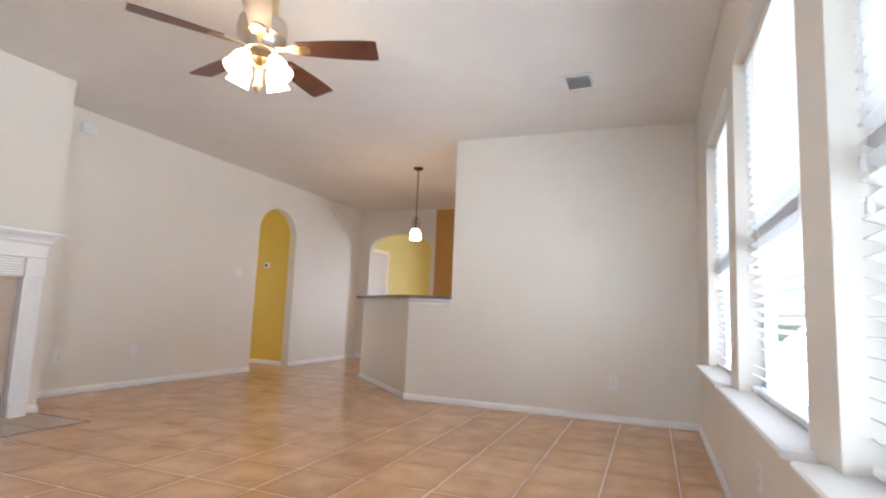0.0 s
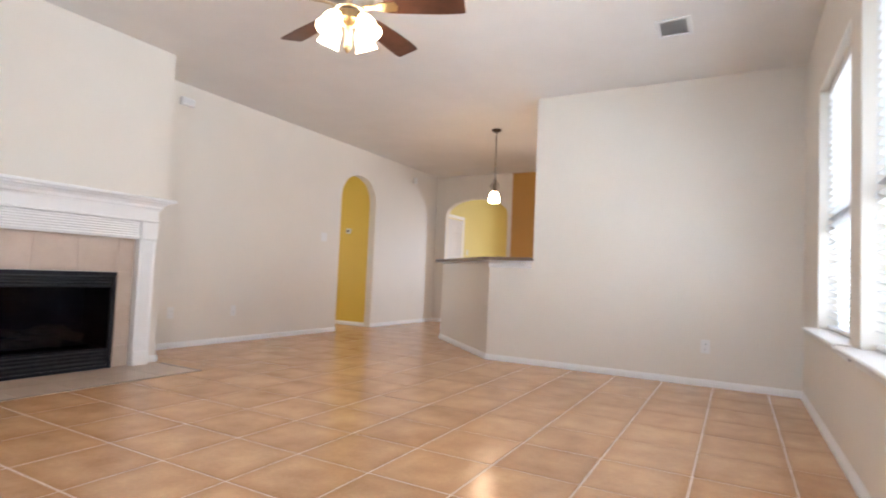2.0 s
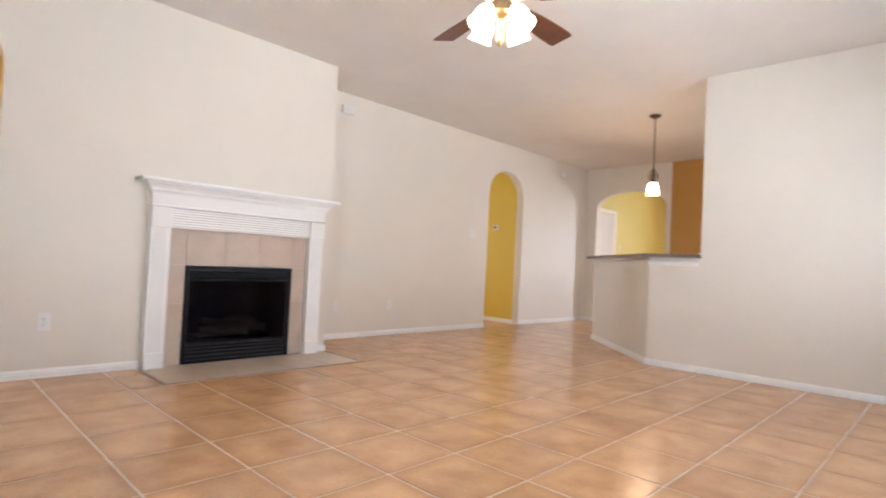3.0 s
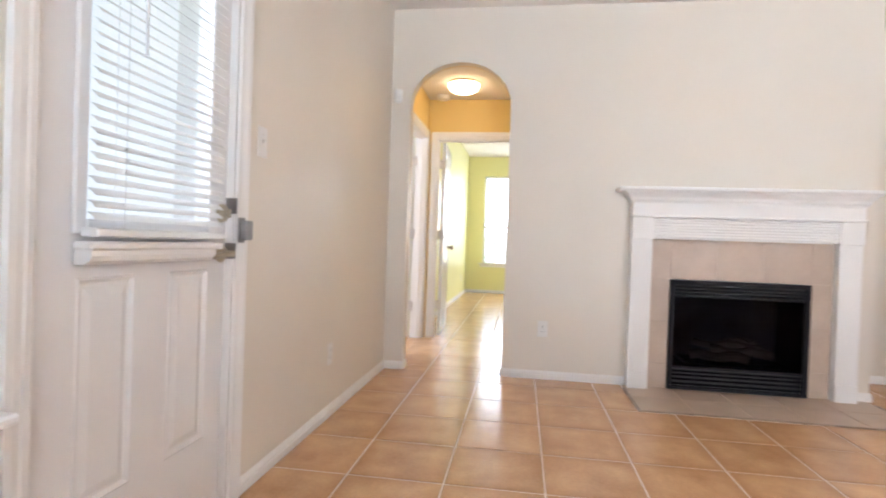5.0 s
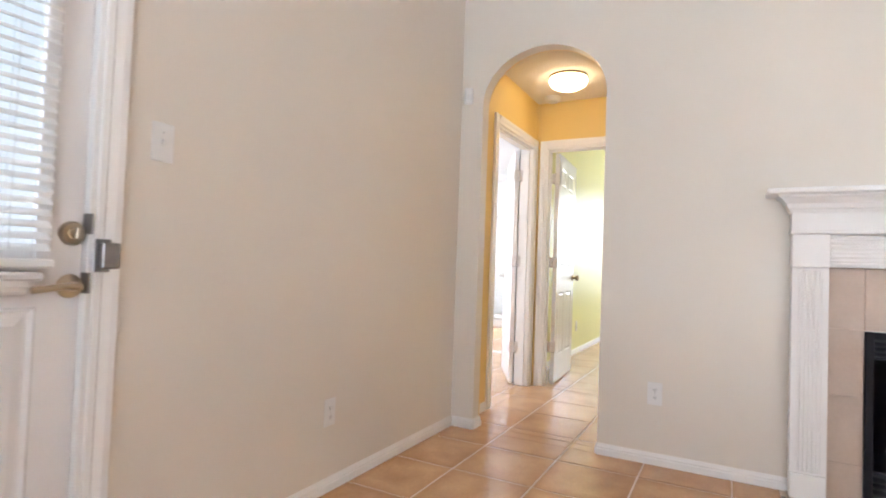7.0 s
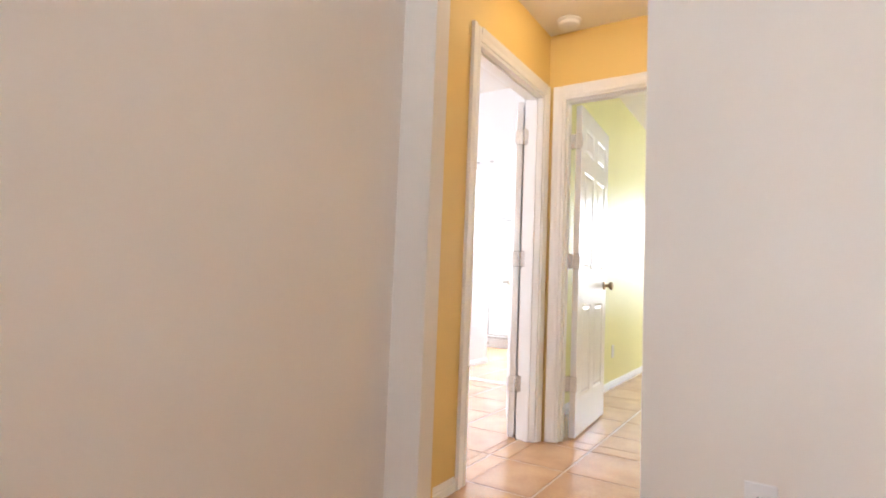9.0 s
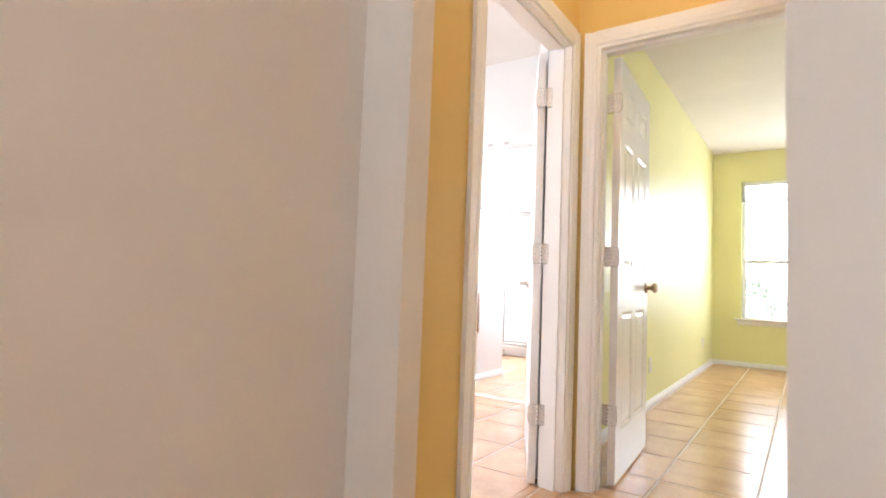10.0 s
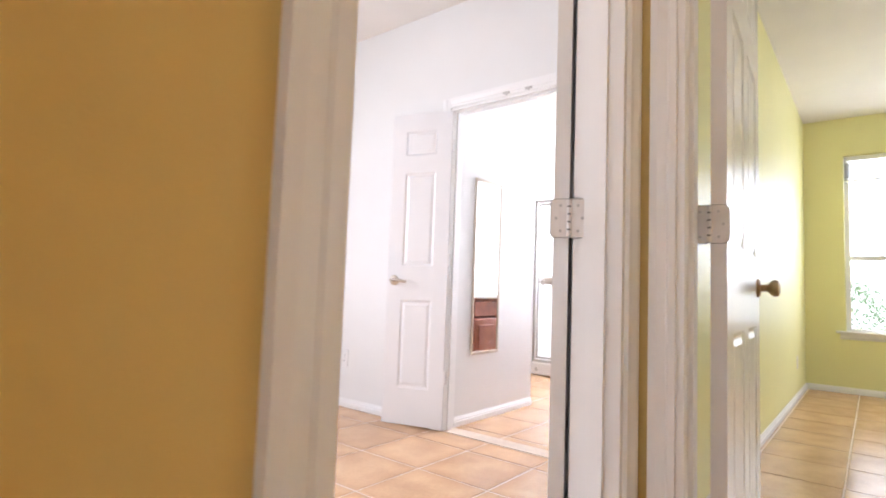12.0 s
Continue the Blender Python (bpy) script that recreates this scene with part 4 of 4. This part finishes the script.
# ---- ceiling fan ----
def fan():
    th = empty("ceiling_fan", Matrix.Translation((-1.90, 2.76, 0)))
    tagged(th, "five-blade ceiling fan with dark walnut blades and lit glass shades", "ceiling fan")
    part("canopy", lathe(bmesh.new(), [(0.10, H - 0.001), (0.10, H - 0.02), (0.088, H - 0.05), (0.07, H - 0.065)], 28), M_NICKEL, th, smooth=True)
    # bulb shine on the neck is put into its gold colour
    part("downrod", lathe(bmesh.new(), [(0.078, H - 0.06), (0.078, 2.535)], 24), M_LIT_NECK, th, smooth=True)
    part("motor_housing", lathe(bmesh.new(), [(0.06, 2.540), (0.10, 2.535), (0.132, 2.515), (0.138, 2.47), (0.134, 2.42), (0.10, 2.40), (0.085, 2.375), (0.085, 2.345), (0.06, 2.335)], 32), M_NICKEL, th, smooth=True)
    part("switch_housing", lathe(bmesh.new(), [(0.06, 2.335), (0.07, 2.325), (0.07, 2.285), (0.045, 2.265), (0.02, 2.25), (0.018, 2.16), (0.024, 2.145), (0.02, 2.125), (0.008, 2.105), (0.003, 2.10)], 28), M_BRASS, th, smooth=True)
    for i in range(5):
        a = Matrix.Rotation(radians(20 + 72 * i), 4, "Z")
        bm = bmesh.new()
        n = 12
        top, bot = [], []
        for k in range(n + 1):
            u = k / n
            x = 0.205 + 0.455 * u
            hw = 0.052 + 0.026 * math.sin(min(1.0, u * 1.15) * math.pi * 0.5)
            if u > 0.93:
                hw *= 0.93
            top.append((x, hw))
            bot.append((x, -hw))
        prism(bm, top + bot[::-1], "z", -0.003, 0.003)
        bmesh.ops.transform(bm, matrix=a @ Matrix.Translation((0, 0, 2.365)) @ Matrix.Rotation(radians(-13), 4, "X"), verts=bm.verts)
        part("blade", bm, M_BLADE, th)
        ir = bmesh.new()
        prism(ir, [(0.07, 0.018), (0.15, 0.014), (0.19, 0.036), (0.27, 0.034), (0.285, 0.0), (0.27, -0.034), (0.19, -0.036), (0.15, -0.014), (0.07, -0.018)], "z", -0.009, -0.0035)
        bmesh.ops.transform(ir, matrix=a @ Matrix.Translation((0, 0, 2.365)) @ Matrix.Rotation(radians(-13), 4, "X"), verts=ir.verts)
        part("blade_iron", ir, M_BRASS, th)
    for i in range(4):
        a = Matrix.Rotation(radians(86 + 90 * i), 4, "Z")
        arm = tube(bmesh.new(), [a @ Vector(p) for p in ((0.045, 0, 2.295), (0.075, 0, 2.305), (0.098, 0, 2.285))], 0.009, 8)
        part("lamp_arm", arm, M_BRASS, th, smooth=True)
        sh = lathe(bmesh.new(), [(0.022, 0.0), (0.030, -0.010), (0.046, -0.035), (0.052, -0.06), (0.053, -0.085), (0.060, -0.115), (0.066, -0.125), (0.062, -0.125), (0.049, -0.085), (0.045, -0.045), (0.018, -0.006)], 24, a @ Matrix.Translation((0.100, 0, 2.292)) @ Matrix.Rotation(radians(-28), 4, "Y") @ Matrix.Diagonal((1.02, 1.02, 1.06, 1)))
        part("glass_shade", sh, M_BULB, th, "lit frosted bell glass shade", smooth=True)


fan()

# ---- pendant over the bar ----
def pendant():
    th = empty("pendant_lamp", Matrix.Translation((-2.635, 6.585, 0)))
    tagged(th, "bronze scrollwork pendant lamp with lit white glass shade", "pendant lamp")
    part("canopy", lathe(bmesh.new(), [(0.062, H - 0.001), (0.062, H - 0.01), (0.045, H - 0.028), (0.012, H - 0.034)], 24), M_BRONZE, th, smooth=True)
    part("rod", lathe(bmesh.new(), [(0.006, H - 0.03), (0.006, 2.10)], 10), M_BRONZE, th, smooth=True)
    part("socket", lathe(bmesh.new(), [(0.010, 2.11), (0.014, 2.09), (0.008, 2.07), (0.008, 1.99), (0.02, 1.975), (0.026, 1.955), (0.03, 1.935)], 16), M_BRONZE, th, smooth=True)
    for i in range(4):
        a = Matrix.Rotation(radians(45 + 90 * i), 4, "Z")
        pts = []
        for k in range(22):
            u = k / 21
            ang = -math.pi / 2 + u * 2.6 * math.pi
            r = 0.030 * (1 - 0.62 * u)
            pts.append(a @ Vector((0.034 + r * math.cos(ang), 0, 2.025 + r * math.sin(ang))))
        part("scroll", tube(bmesh.new(), pts, 0.0032, 6), M_BRONZE, th, smooth=True)
        pts = [a @ Vector((0.012 + 0.045 * math.sin(math.pi * u), 0, 2.10 - 0.155 * u)) for u in [k / 10 for k in range(11)]]
        part("scroll", tube(bmesh.new(), pts, 0.0030, 6), M_BRONZE, th, smooth=True)
    part("glass_shade", lathe(bmesh.new(), [(0.028, 1.945), (0.045, 1.93), (0.058, 1.90), (0.064, 1.86), (0.066, 1.81), (0.063, 1.81), (0.058, 1.86), (0.05, 1.905), (0.02, 1.935)], 28), M_PENDANT, th, "lit white bell glass shade", smooth=True)


pendant()

# ---- hall dome light and smoke alarm ----
dl = empty("dome_light", Matrix.Translation((-5.25, 0.45, HC)))
tagged(dl, "flush dome ceiling light with brass pan, lit", "ceiling light")
part("pan", lathe(bmesh.new(), [(0.138, -0.001), (0.141, -0.006), (0.140, -0.016), (0.134, -0.020)], 36), M_BRASS, dl, smooth=True)
part("glass_dome", lathe(bmesh.new(), [(0.137, -0.018), (0.140, -0.040), (0.127, -0.066), (0.095, -0.086), (0.05, -0.096), (0.004, -0.098)], 36), M_DOME, dl, smooth=True)
sa = empty("smoke_alarm", Matrix.Translation((-5.68, 0.20, HC)))
tagged(sa, "round white plastic smoke alarm on the hall ceiling", "smoke alarm")
part("alarm_base", lathe(bmesh.new(), [(0.068, -0.001), (0.068, -0.012), (0.062, -0.016)], 28), M_PLATE, sa, smooth=True)
part("alarm_cover", lathe(bmesh.new(), [(0.060, -0.016), (0.058, -0.034), (0.045, -0.042), (0.004, -0.044)], 28), M_PLATE, sa, smooth=True)

# ---- ceiling vent ----
cv = empty("ceiling_vent", Matrix.Translation((-0.372, 4.54, H)))
tagged(cv, "white metal ceiling air register with angled slats", "air vent")
bm = bmesh.new()
for a in ((-0.12, 0.12, -0.15, -0.118), (-0.12, 0.12, 0.118, 0.15), (-0.12, -0.088, -0.118, 0.118), (0.088, 0.12, -0.118, 0.118)):
    box(bm, *a, -0.009, -0.001, bevel=0.002)
part("frame", bm, M_PLATE, cv)
part("duct", B(-0.088, 0.088, -0.118, 0.118, -0.0025, -0.001), M_STEEL, cv)
for k in range(9):
    y = -0.105 + 0.026 * k
    part("slat", prism(bmesh.new(), [(y - 0.010, -0.011), (y + 0.008, -0.003), (y + 0.0095, -0.0045), (y - 0.0085, -0.0125)], "x", -0.088, 0.088), M_PLATE, cv)

# ---- outlets, switches, small boxes ----
def plate(name, m, label, kind_, gangs=1):
    """Wall plate: local x across, y out of the wall, z up."""
    th = empty(name, m)
    tagged(th, label, kind_, "wall plates")
    w = 0.0365 + 0.023 * (gangs - 1)
    part("cover_plate", B(-w, w, 0.0, 0.005, -0.059, 0.059, bevel=0.002), M_PLATE, th)
    for g in range(gangs):
        gx = (g - (gangs - 1) / 2) * 0.046
        if kind_ == "outlet":
            for z in (-0.02, 0.02):
                part("socket", B(gx - 0.017, gx + 0.017, 0.005, 0.0065, z - 0.0145, z + 0.0145, bevel=0.0007), M_PLATE, th)
                for dx in (-0.006, 0.006):
                    part("slot", B(gx + dx - 0.0012, gx + dx + 0.0012, 0.0062, 0.0068, z - 0.003, z + 0.006), M_DARK, th)
                part("ground_hole", B(gx - 0.002, gx + 0.002, 0.0062, 0.0068, z - 0.010, z - 0.006), M_DARK, th)
        elif kind_ == "switch":
            part("toggle", prism(bmesh.new(), [(0.005, -0.010), (0.015, 0.004), (0.015, 0.009), (0.005, 0.010)], "x", gx - 0.004, gx + 0.004), M_PLATE, th)
            part("toggle_slot", B(gx - 0.006, gx + 0.006, 0.005, 0.0056, -0.013, 0.013), M_CORD, th)
        part("screw", lathe(bmesh.new(), [(0.003, 0.0), (0.002, 0.001)], 8, Matrix.Translation((gx, 0.005, 0.0 if kind_ == "outlet" else 0.03)) @ Matrix.Rotation(radians(-90), 4, "X")), M_STEEL, th)
    return th


R90 = lambda d: Matrix.Rotation(radians(d), 4, "Z")
OUT = "white duplex outlet plate low on the cream wall"
plate("wall_outlet", Matrix.Translation((WX, 1.195, 0.37)) @ R90(-90), OUT, "outlet")
plate("wall_outlet", Matrix.Translation((-3.22, 0.0, 0.345)), OUT, "outlet")
plate("wall_outlet", Matrix.Translation((WB, 3.90, 0.363)) @ R90(-90), "ivory outlet plate beside the chimney breast", "outlet")
plate("wall_outlet", Matrix.Translation((WB, 4.68, 0.36)) @ R90(-90), OUT, "outlet")
plate("wall_outlet", Matrix.Translation((-0.178, NY, 0.345)) @ R90(180), OUT, "outlet")
plate("wall_outlet", Matrix.Translation((EX, 2.90, 0.36)) @ R90(90), "white duplex outlet plate under the windows", "outlet")
plate("wall_outlet", Matrix.Translation((-7.85, -0.09, 0.33)), "white outlet plate low on the lime wall", "outlet")
plate("wall_outlet", Matrix.Translation((-10.4, -0.09, 0.33)), "white outlet plate low on the lime wall", "outlet")
plate("wall_outlet", Matrix.Translation((MX, -2.56, 0.352)) @ R90(-90), "white outlet plate low on the white wall", "outlet")
plate("light_switch", Matrix.Translation((-2.385, 0.0, 1.345)), "white toggle switch plate beside the patio door", "switch", 1)
plate("light_switch", Matrix.Translation((WB, 6.14, 1.33)) @ R90(-90), "white double switch plate beside the far arch", "switch", 2)
plate("light_switch", Matrix.Translation((-2.97, KY, 1.20)) @ R90(180), "white switch plate on the ochre kitchen wall", "switch", 1)
plate("light_switch", Matrix.Translation((WB, 10.66, 1.38)) @ R90(-90), "white switch plate beside the entry door", "switch", 1)
plate("light_switch", Matrix.Translation((-4.62, 0.0, 1.30)), "white switch plate on the golden hall wall", "switch", 1)


def wall_box(name, m, w, d, h, label, cat):
    th = empty(name, m)
    tagged(th, label, cat)
    part("housing", B(-w / 2, w / 2, 0.0, d, -h / 2, h / 2, bevel=0.006), M_PLATE, th)
    part("front_cover", B(-w / 2 + 0.008, w / 2 - 0.008, d - 0.001, d + 0.004, -h / 2 + 0.008, h / 2 - 0.008, bevel=0.002), M_PLATE, th)
    return th


ms = wall_box("motion_sensor", Matrix.Translation((WX, 0.045, 2.08)) @ R90(-60), 0.055, 0.035, 0.10, "small white motion sensor in the corner beside the arch", "sensor")
part("lens_window", B(-0.018, 0.018, 0.038, 0.041, -0.03, 0.005, bevel=0.001), M_CORD, ms)
wall_box("door_chime", Matrix.Translation((WB, 3.92, 2.55)) @ R90(-90), 0.155, 0.045, 0.085, "white plastic door chime box high on the cream wall", "chime")
wall_box("alarm_siren", Matrix.Translation((WB, 8.43, 2.53)) @ R90(-90), 0.11, 0.035, 0.10, "white plastic alarm box high on the cream wall", "alarm")
tm = wall_box("thermostat", Matrix.Translation((-5.52, BY1 + 0.005, 1.525)) @ R90(180), 0.10, 0.025, 0.085, "white thermostat with dark display on the golden wall", "thermostat")
part("display", B(-0.022, 0.022, 0.029, 0.031, -0.02, 0.02), M_DARK, tm)

# ---- bath: mirror, vanity, shower ----
mi = empty("wall_mirror", Matrix.Translation((-7.655, -1.640, 1.045)))
tagged(mi, "tall narrow mirror with a thin champagne frame on the bath wall", "mirror")
part("mirror_glass", B(-0.148, 0.148, 0.004, 0.010, -0.580, 0.580), M_MIRROR, mi)
bm = bmesh.new()
for a in ((-0.160, -0.148, -0.598, 0.598), (0.148, 0.160, -0.598, 0.598), (-0.148, 0.148, 0.580, 0.598), (-0.148, 0.148, -0.598, -0.580)):
    box(bm, a[0], a[1], 0.0, 0.016, a[2], a[3], bevel=0.002)
part("mirror_frame", bm, M_CHAMPAGNE, mi)
va = empty("vanity_cabinet", Matrix.Translation((-9.0, -0.31, 0)))
tagged(va, "cherry wood bath vanity with raised-panel doors and white top", "cabinet")
part("body", B(-1.2, 1.2, -0.52, 0.0, 0.09, 0.80), M_CABINET, va)
part("toe_kick", B(-1.18, 1.18, -0.45, 0.0, 0.0, 0.09), M_DARK, va)
part("vanity_top", B(-1.22, 1.22, -0.56, 0.0, 0.80, 0.835, bevel=0.006), M_TRIM, va)
for k in range(6):
    x0 = -1.18 + k * 0.395
    part("drawer_front", B(x0, x0 + 0.37, -0.54, -0.52, 0.63, 0.77, bevel=0.006), M_CABINET, va)
    d = part("cabinet_door", B(x0, x0 + 0.37, -0.54, -0.52, 0.12, 0.61, bevel=0.006), M_CABINET, va)
    part("raised_panel", B(x0 + 0.06, x0 + 0.31, -0.548, -0.540, 0.18, 0.55, bevel=0.006), M_CABINET, d)
sh = empty("shower_enclosure", Matrix.Translation((-9.75, -2.42, 0)))
tagged(sh, "chrome-framed glass shower enclosure with white base", "shower")
part("shower_base", B(-0.9, 0.05, 0.0, 1.30, 0.0, 0.13, bevel=0.012), M_TRIM, sh)
part("drain_cap", lathe(bmesh.new(), [(0.022, 0.0), (0.018, 0.006), (0.002, 0.007)], 14, Matrix.Translation((0.05, 0.07, 0.06)) @ Matrix.Rotation(radians(90), 4, "Y")), M_SHOWER, sh)
for y0, y1, z0, z1 in ((0.0, 0.028, 0.13, 1.88), (1.27, 1.30, 0.13, 1.88), (0.028, 1.27, 1.852, 1.88), (0.028, 1.27, 0.13, 0.158)):
    part("frame_bar", B(-0.008, 0.026, y0, y1, z0, z1, bevel=0.003), M_SHOWER, sh)
sd = part("shower_door", B(0.003, 0.008, 0.060, 0.66, 0.19, 1.82), M_GLASS, sh)
sd.visible_shadow = False
for y0, y1, z0, z1 in ((0.040, 0.060, 0.17, 1.84), (0.66, 0.68, 0.17, 1.84), (0.060, 0.66, 1.82, 1.84), (0.060, 0.66, 0.17, 0.19)):
    part("door_bar", B(-0.004, 0.020, y0, y1, z0, z1, bevel=0.003), M_SHOWER, sd)
part("door_pull", tube(bmesh.new(), [(0.02, 0.10, 1.02), (0.05, 0.10, 1.03), (0.05, 0.10, 1.17), (0.02, 0.10, 1.18)], 0.006, 8), M_SHOWER, sd)
g = part("pane", B(0.003, 0.008, 0.70, 1.27, 0.158, 1.852), M_GLASS, sh)
g.visible_shadow = False
hs = empty("hand_shower", Matrix.Translation((-10.80, -2.0, 0)))
tagged(hs, "chrome hand shower with a hanging white hose", "hand shower")
part("holder", B(0.0, 0.05, -0.02, 0.02, 1.20, 1.26, bevel=0.004), M_SHOWER, hs)
part("spray_head", lathe(bmesh.new(), [(0.012, 0.0), (0.016, 0.05), (0.045, 0.10), (0.045, 0.115), (0.004, 0.12)], 18, Matrix.Translation((0.06, 0.0, 1.18)) @ Matrix.Rotation(radians(25), 4, "Y")), M_SHOWER, hs, smooth=True)
part("hose", tube(bmesh.new(), [(0.05 + 0.02 * math.sin(k * 0.4), 0.24 - 0.23 * math.sin(math.pi * k / 16) ** 0.6 * (1 - k / 32), 1.88 - 0.72 * k / 16) for k in range(17)], 0.008, 8), M_CORD, hs, smooth=True)
for k, y in enumerate((-1.22, -1.07)):
    ct = empty("ball_catch", Matrix.Translation((MX + 0.001, y, 2.058)))
    tagged(ct, "small steel ball catch on the bath door head", "door catch")
    part("catch_plate", B(0.0, 0.022, -0.022, 0.022, -0.006, 0.006, bevel=0.002), M_STEEL, ct)
    part("catch_ball", lathe(bmesh.new(), [(0.006, 0.0), (0.0055, -0.006), (0.002, -0.009)], 10, Matrix.Translation((0.012, 0.0, -0.006))), M_STEEL, ct, smooth=True)

# ---- outside ----
# unseen slab, laid over the pale floor to cut light bounced at the blind
tagged(link("pavement_patio", B(-3.18, 0.70, -3.7, -0.155, -0.0005, 0.004), M_CONCRETE), kind="structure")
# unseen overhang, added to keep direct sun off the patio door blind
tagged(link("patio_sun_shade", B(-3.18, 0.70, -1.60, -0.155, 2.62, 2.78, bevel=0.02), M_VINYL), kind="structure")
tagged(link("ground", B(-900, 900, -900, 900, -0.60, -0.25), M_GRASS), kind="structure")
# added glowing sheet: whites out the bedroom window view and hides the lawn
tagged(link("backdrop", B(-18.6, -18.5, -14.0, 16.0, -0.2, 9.0), M_SKY_GLOW), kind="structure")
def bush(name, x, y, w, h, seed):
    rng = random.Random(seed)
    bm = bmesh.new()
    for _ in range(7000):
        u, v = rng.uniform(0, 2 * math.pi), rng.random()
        r = w * (0.55 + 0.45 * rng.random()) * math.sqrt(max(0.05, 1 - (2 * v - 1) ** 2 * 0.8))
        c = Vector((x + r * math.cos(u), y + r * math.sin(u), -0.2 + h * v + rng.uniform(-0.05, 0.05)))
        s = rng.uniform(0.012, 0.028)
        q = Euler((rng.uniform(0, 6), rng.uniform(0, 6), rng.uniform(0, 6))).to_matrix()
        vs = [bm.verts.new(c + q @ Vector(p)) for p in ((-s, 0, 0), (0, -s * 0.45, 0), (s, 0, 0), (0, s * 0.45, 0))]
        bm.faces.new(vs)
    th = empty(name, Matrix.Translation((0, 0, 0)))
    tagged(th, "leafy green shrub growing outside the bedroom window", "shrub")
    part("crown", bm, M_LEAF, th)
    part("trunk", tube(bmesh.new(), [(x, y, -0.25), (x + 0.03, y, 0.1), (x - 0.02, y + 0.03, 0.3)], 0.035, 7), M_FENCE, th)
    for k in range(5):
        a = k * 1.26
        part("limb", tube(bmesh.new(), [(x, y, 0.1), (x + 0.3 * w * math.cos(a), y + 0.3 * w * math.sin(a), 0.2 * h), (x + 0.6 * w * math.cos(a), y + 0.6 * w * math.sin(a), 0.34 * h)], 0.014, 5), M_FENCE, th)


bush("shrub", -13.6, 0.05, 0.75, 1.35, 3)
bush("shrub", -14.4, 1.7, 0.7, 0.75, 4)

# ---- floor tiles: full grid, cut at the walls ----
P, G = 0.406, 0.007
X0, Y0 = -1.7355 + G / 2, 1.556 + G / 2
ZONES = [(WX, EX, 0.0, NY), (WB, WX, 3.38, NY), (WB, EX, NY, 13.2), (WX - 0.10, WX, AY0, AY1), (HX, WX - 0.10, HS, HN),
         (LX0, LX1, -0.115, HS), (HX - 0.115, HX, HY0, HY1), (BX, HX - 0.115, -0.09, 3.2), (MX, -3.3, -3.6, -0.115),
         (MX - 0.11, MX, MY0, MY1), (-10.8, MX - 0.11, -3.5, -0.3), (-7.6, WB, BY0 - 0.3, BY1)]
HEARTH = (-4.5, -3.785, 1.755, 3.375)


def tile_mesh(name, w, d):
    bm = B(0, w, 0, d, -0.006, 0.0)
    top = [e for e in bm.edges if all(v.co.z > -0.001 for v in e.verts)]
    bmesh.ops.bevel(bm, geom=top, offset=0.0025, segments=1, affect="EDGES")
    lay = bm.loops.layers.uv.new("UVMap")
    for f in bm.faces:
        for lp in f.loops:
            lp[lay].uv = (lp.vert.co.x / w, lp.vert.co.y / d)
    me = bpy.data.meshes.new(name)
    bm.to_mesh(me)
    bm.free()
    me.materials.append(M_TILE)
    return me


shared = {}
rest = []
rng = random.Random(7)
count = 0
i0, i1 = math.floor((-11.3 - X0) / P), math.ceil((EX - X0) / P)
j0, j1 = math.floor((-3.7 - Y0) / P), math.ceil((13.3 - Y0) / P)
for i in range(i0, i1 + 1):
    for j in range(j0, j1 + 1):
        tx, ty = X0 + i * P, Y0 + j * P
        for zx0, zx1, zy0, zy1 in ZONES:
            pieces = [(max(tx, zx0), min(tx + P - G, zx1), max(ty, zy0), min(ty + P - G, zy1))]
            hx0, hx1, hy0, hy1 = HEARTH
            a, b, c, d = pieces[0]
            if a < hx1 and b > hx0 and c < hy1 and d > hy0:
                pieces = [(max(a, hx1 + 0.003), b, c, d), (a, min(b, hx1 + 0.003), c, min(d, hy0)), (a, min(b, hx1 + 0.003), max(c, hy1), d)]
            for a, b, c, d in pieces:
                if b - a < 0.012 or d - c < 0.012:
                    continue
                near = -4.6 < a and a < EX and 0.0 <= c < NY - 0.3 and count < 296
                dz = rng.uniform(-0.0007, 0.0007)
                if near:
                    key = (round(b - a, 3), round(d - c, 3))
                    if key not in shared:
                        shared[key] = tile_mesh("tile", *key)
                    o = new("tile", shared[key])
                    o.parent = floor
                    o.location = (a, c, 0.001 + dz)
                    count += 1
                else:
                    rest.append((a, b, c, d, 0.001 + dz))
verts, faces = [], []
for a, b, c, d, z in rest:
    n = len(verts)
    e = 0.0025
    verts += [(a, c, z - 0.005), (b, c, z - 0.005), (b, d, z - 0.005), (a, d, z - 0.005), (a, c, z - e), (b, c, z - e), (b, d, z - e), (a, d, z - e),
              (a + e, c + e, z), (b - e, c + e, z), (b - e, d - e, z), (a + e, d - e, z)]
    faces += [(n + k, n + (k + 1) % 4, n + 4 + (k + 1) % 4, n + 4 + k) for k in range(4)]
    faces += [(n + 4 + k, n + 4 + (k + 1) % 4, n + 8 + (k + 1) % 4, n + 8 + k) for k in range(4)]
    faces.append((n + 8, n + 9, n + 10, n + 11))
me = bpy.data.meshes.new("tiles")
me.from_pydata(verts, [], faces)
me.materials.append(M_TILES)
CORNER = ((0.0, 0.0), (1.0, 0.0), (1.0, 1.0), (0.0, 1.0))
lay = me.uv_layers.new(name="UVMap")
for lp in me.loops:
    lay.data[lp.index].uv = CORNER[lp.vertex_index % 4]
far_tiles = new("tiles", me)
far_tiles.parent = floor
tagged(far_tiles, kind="stuff")
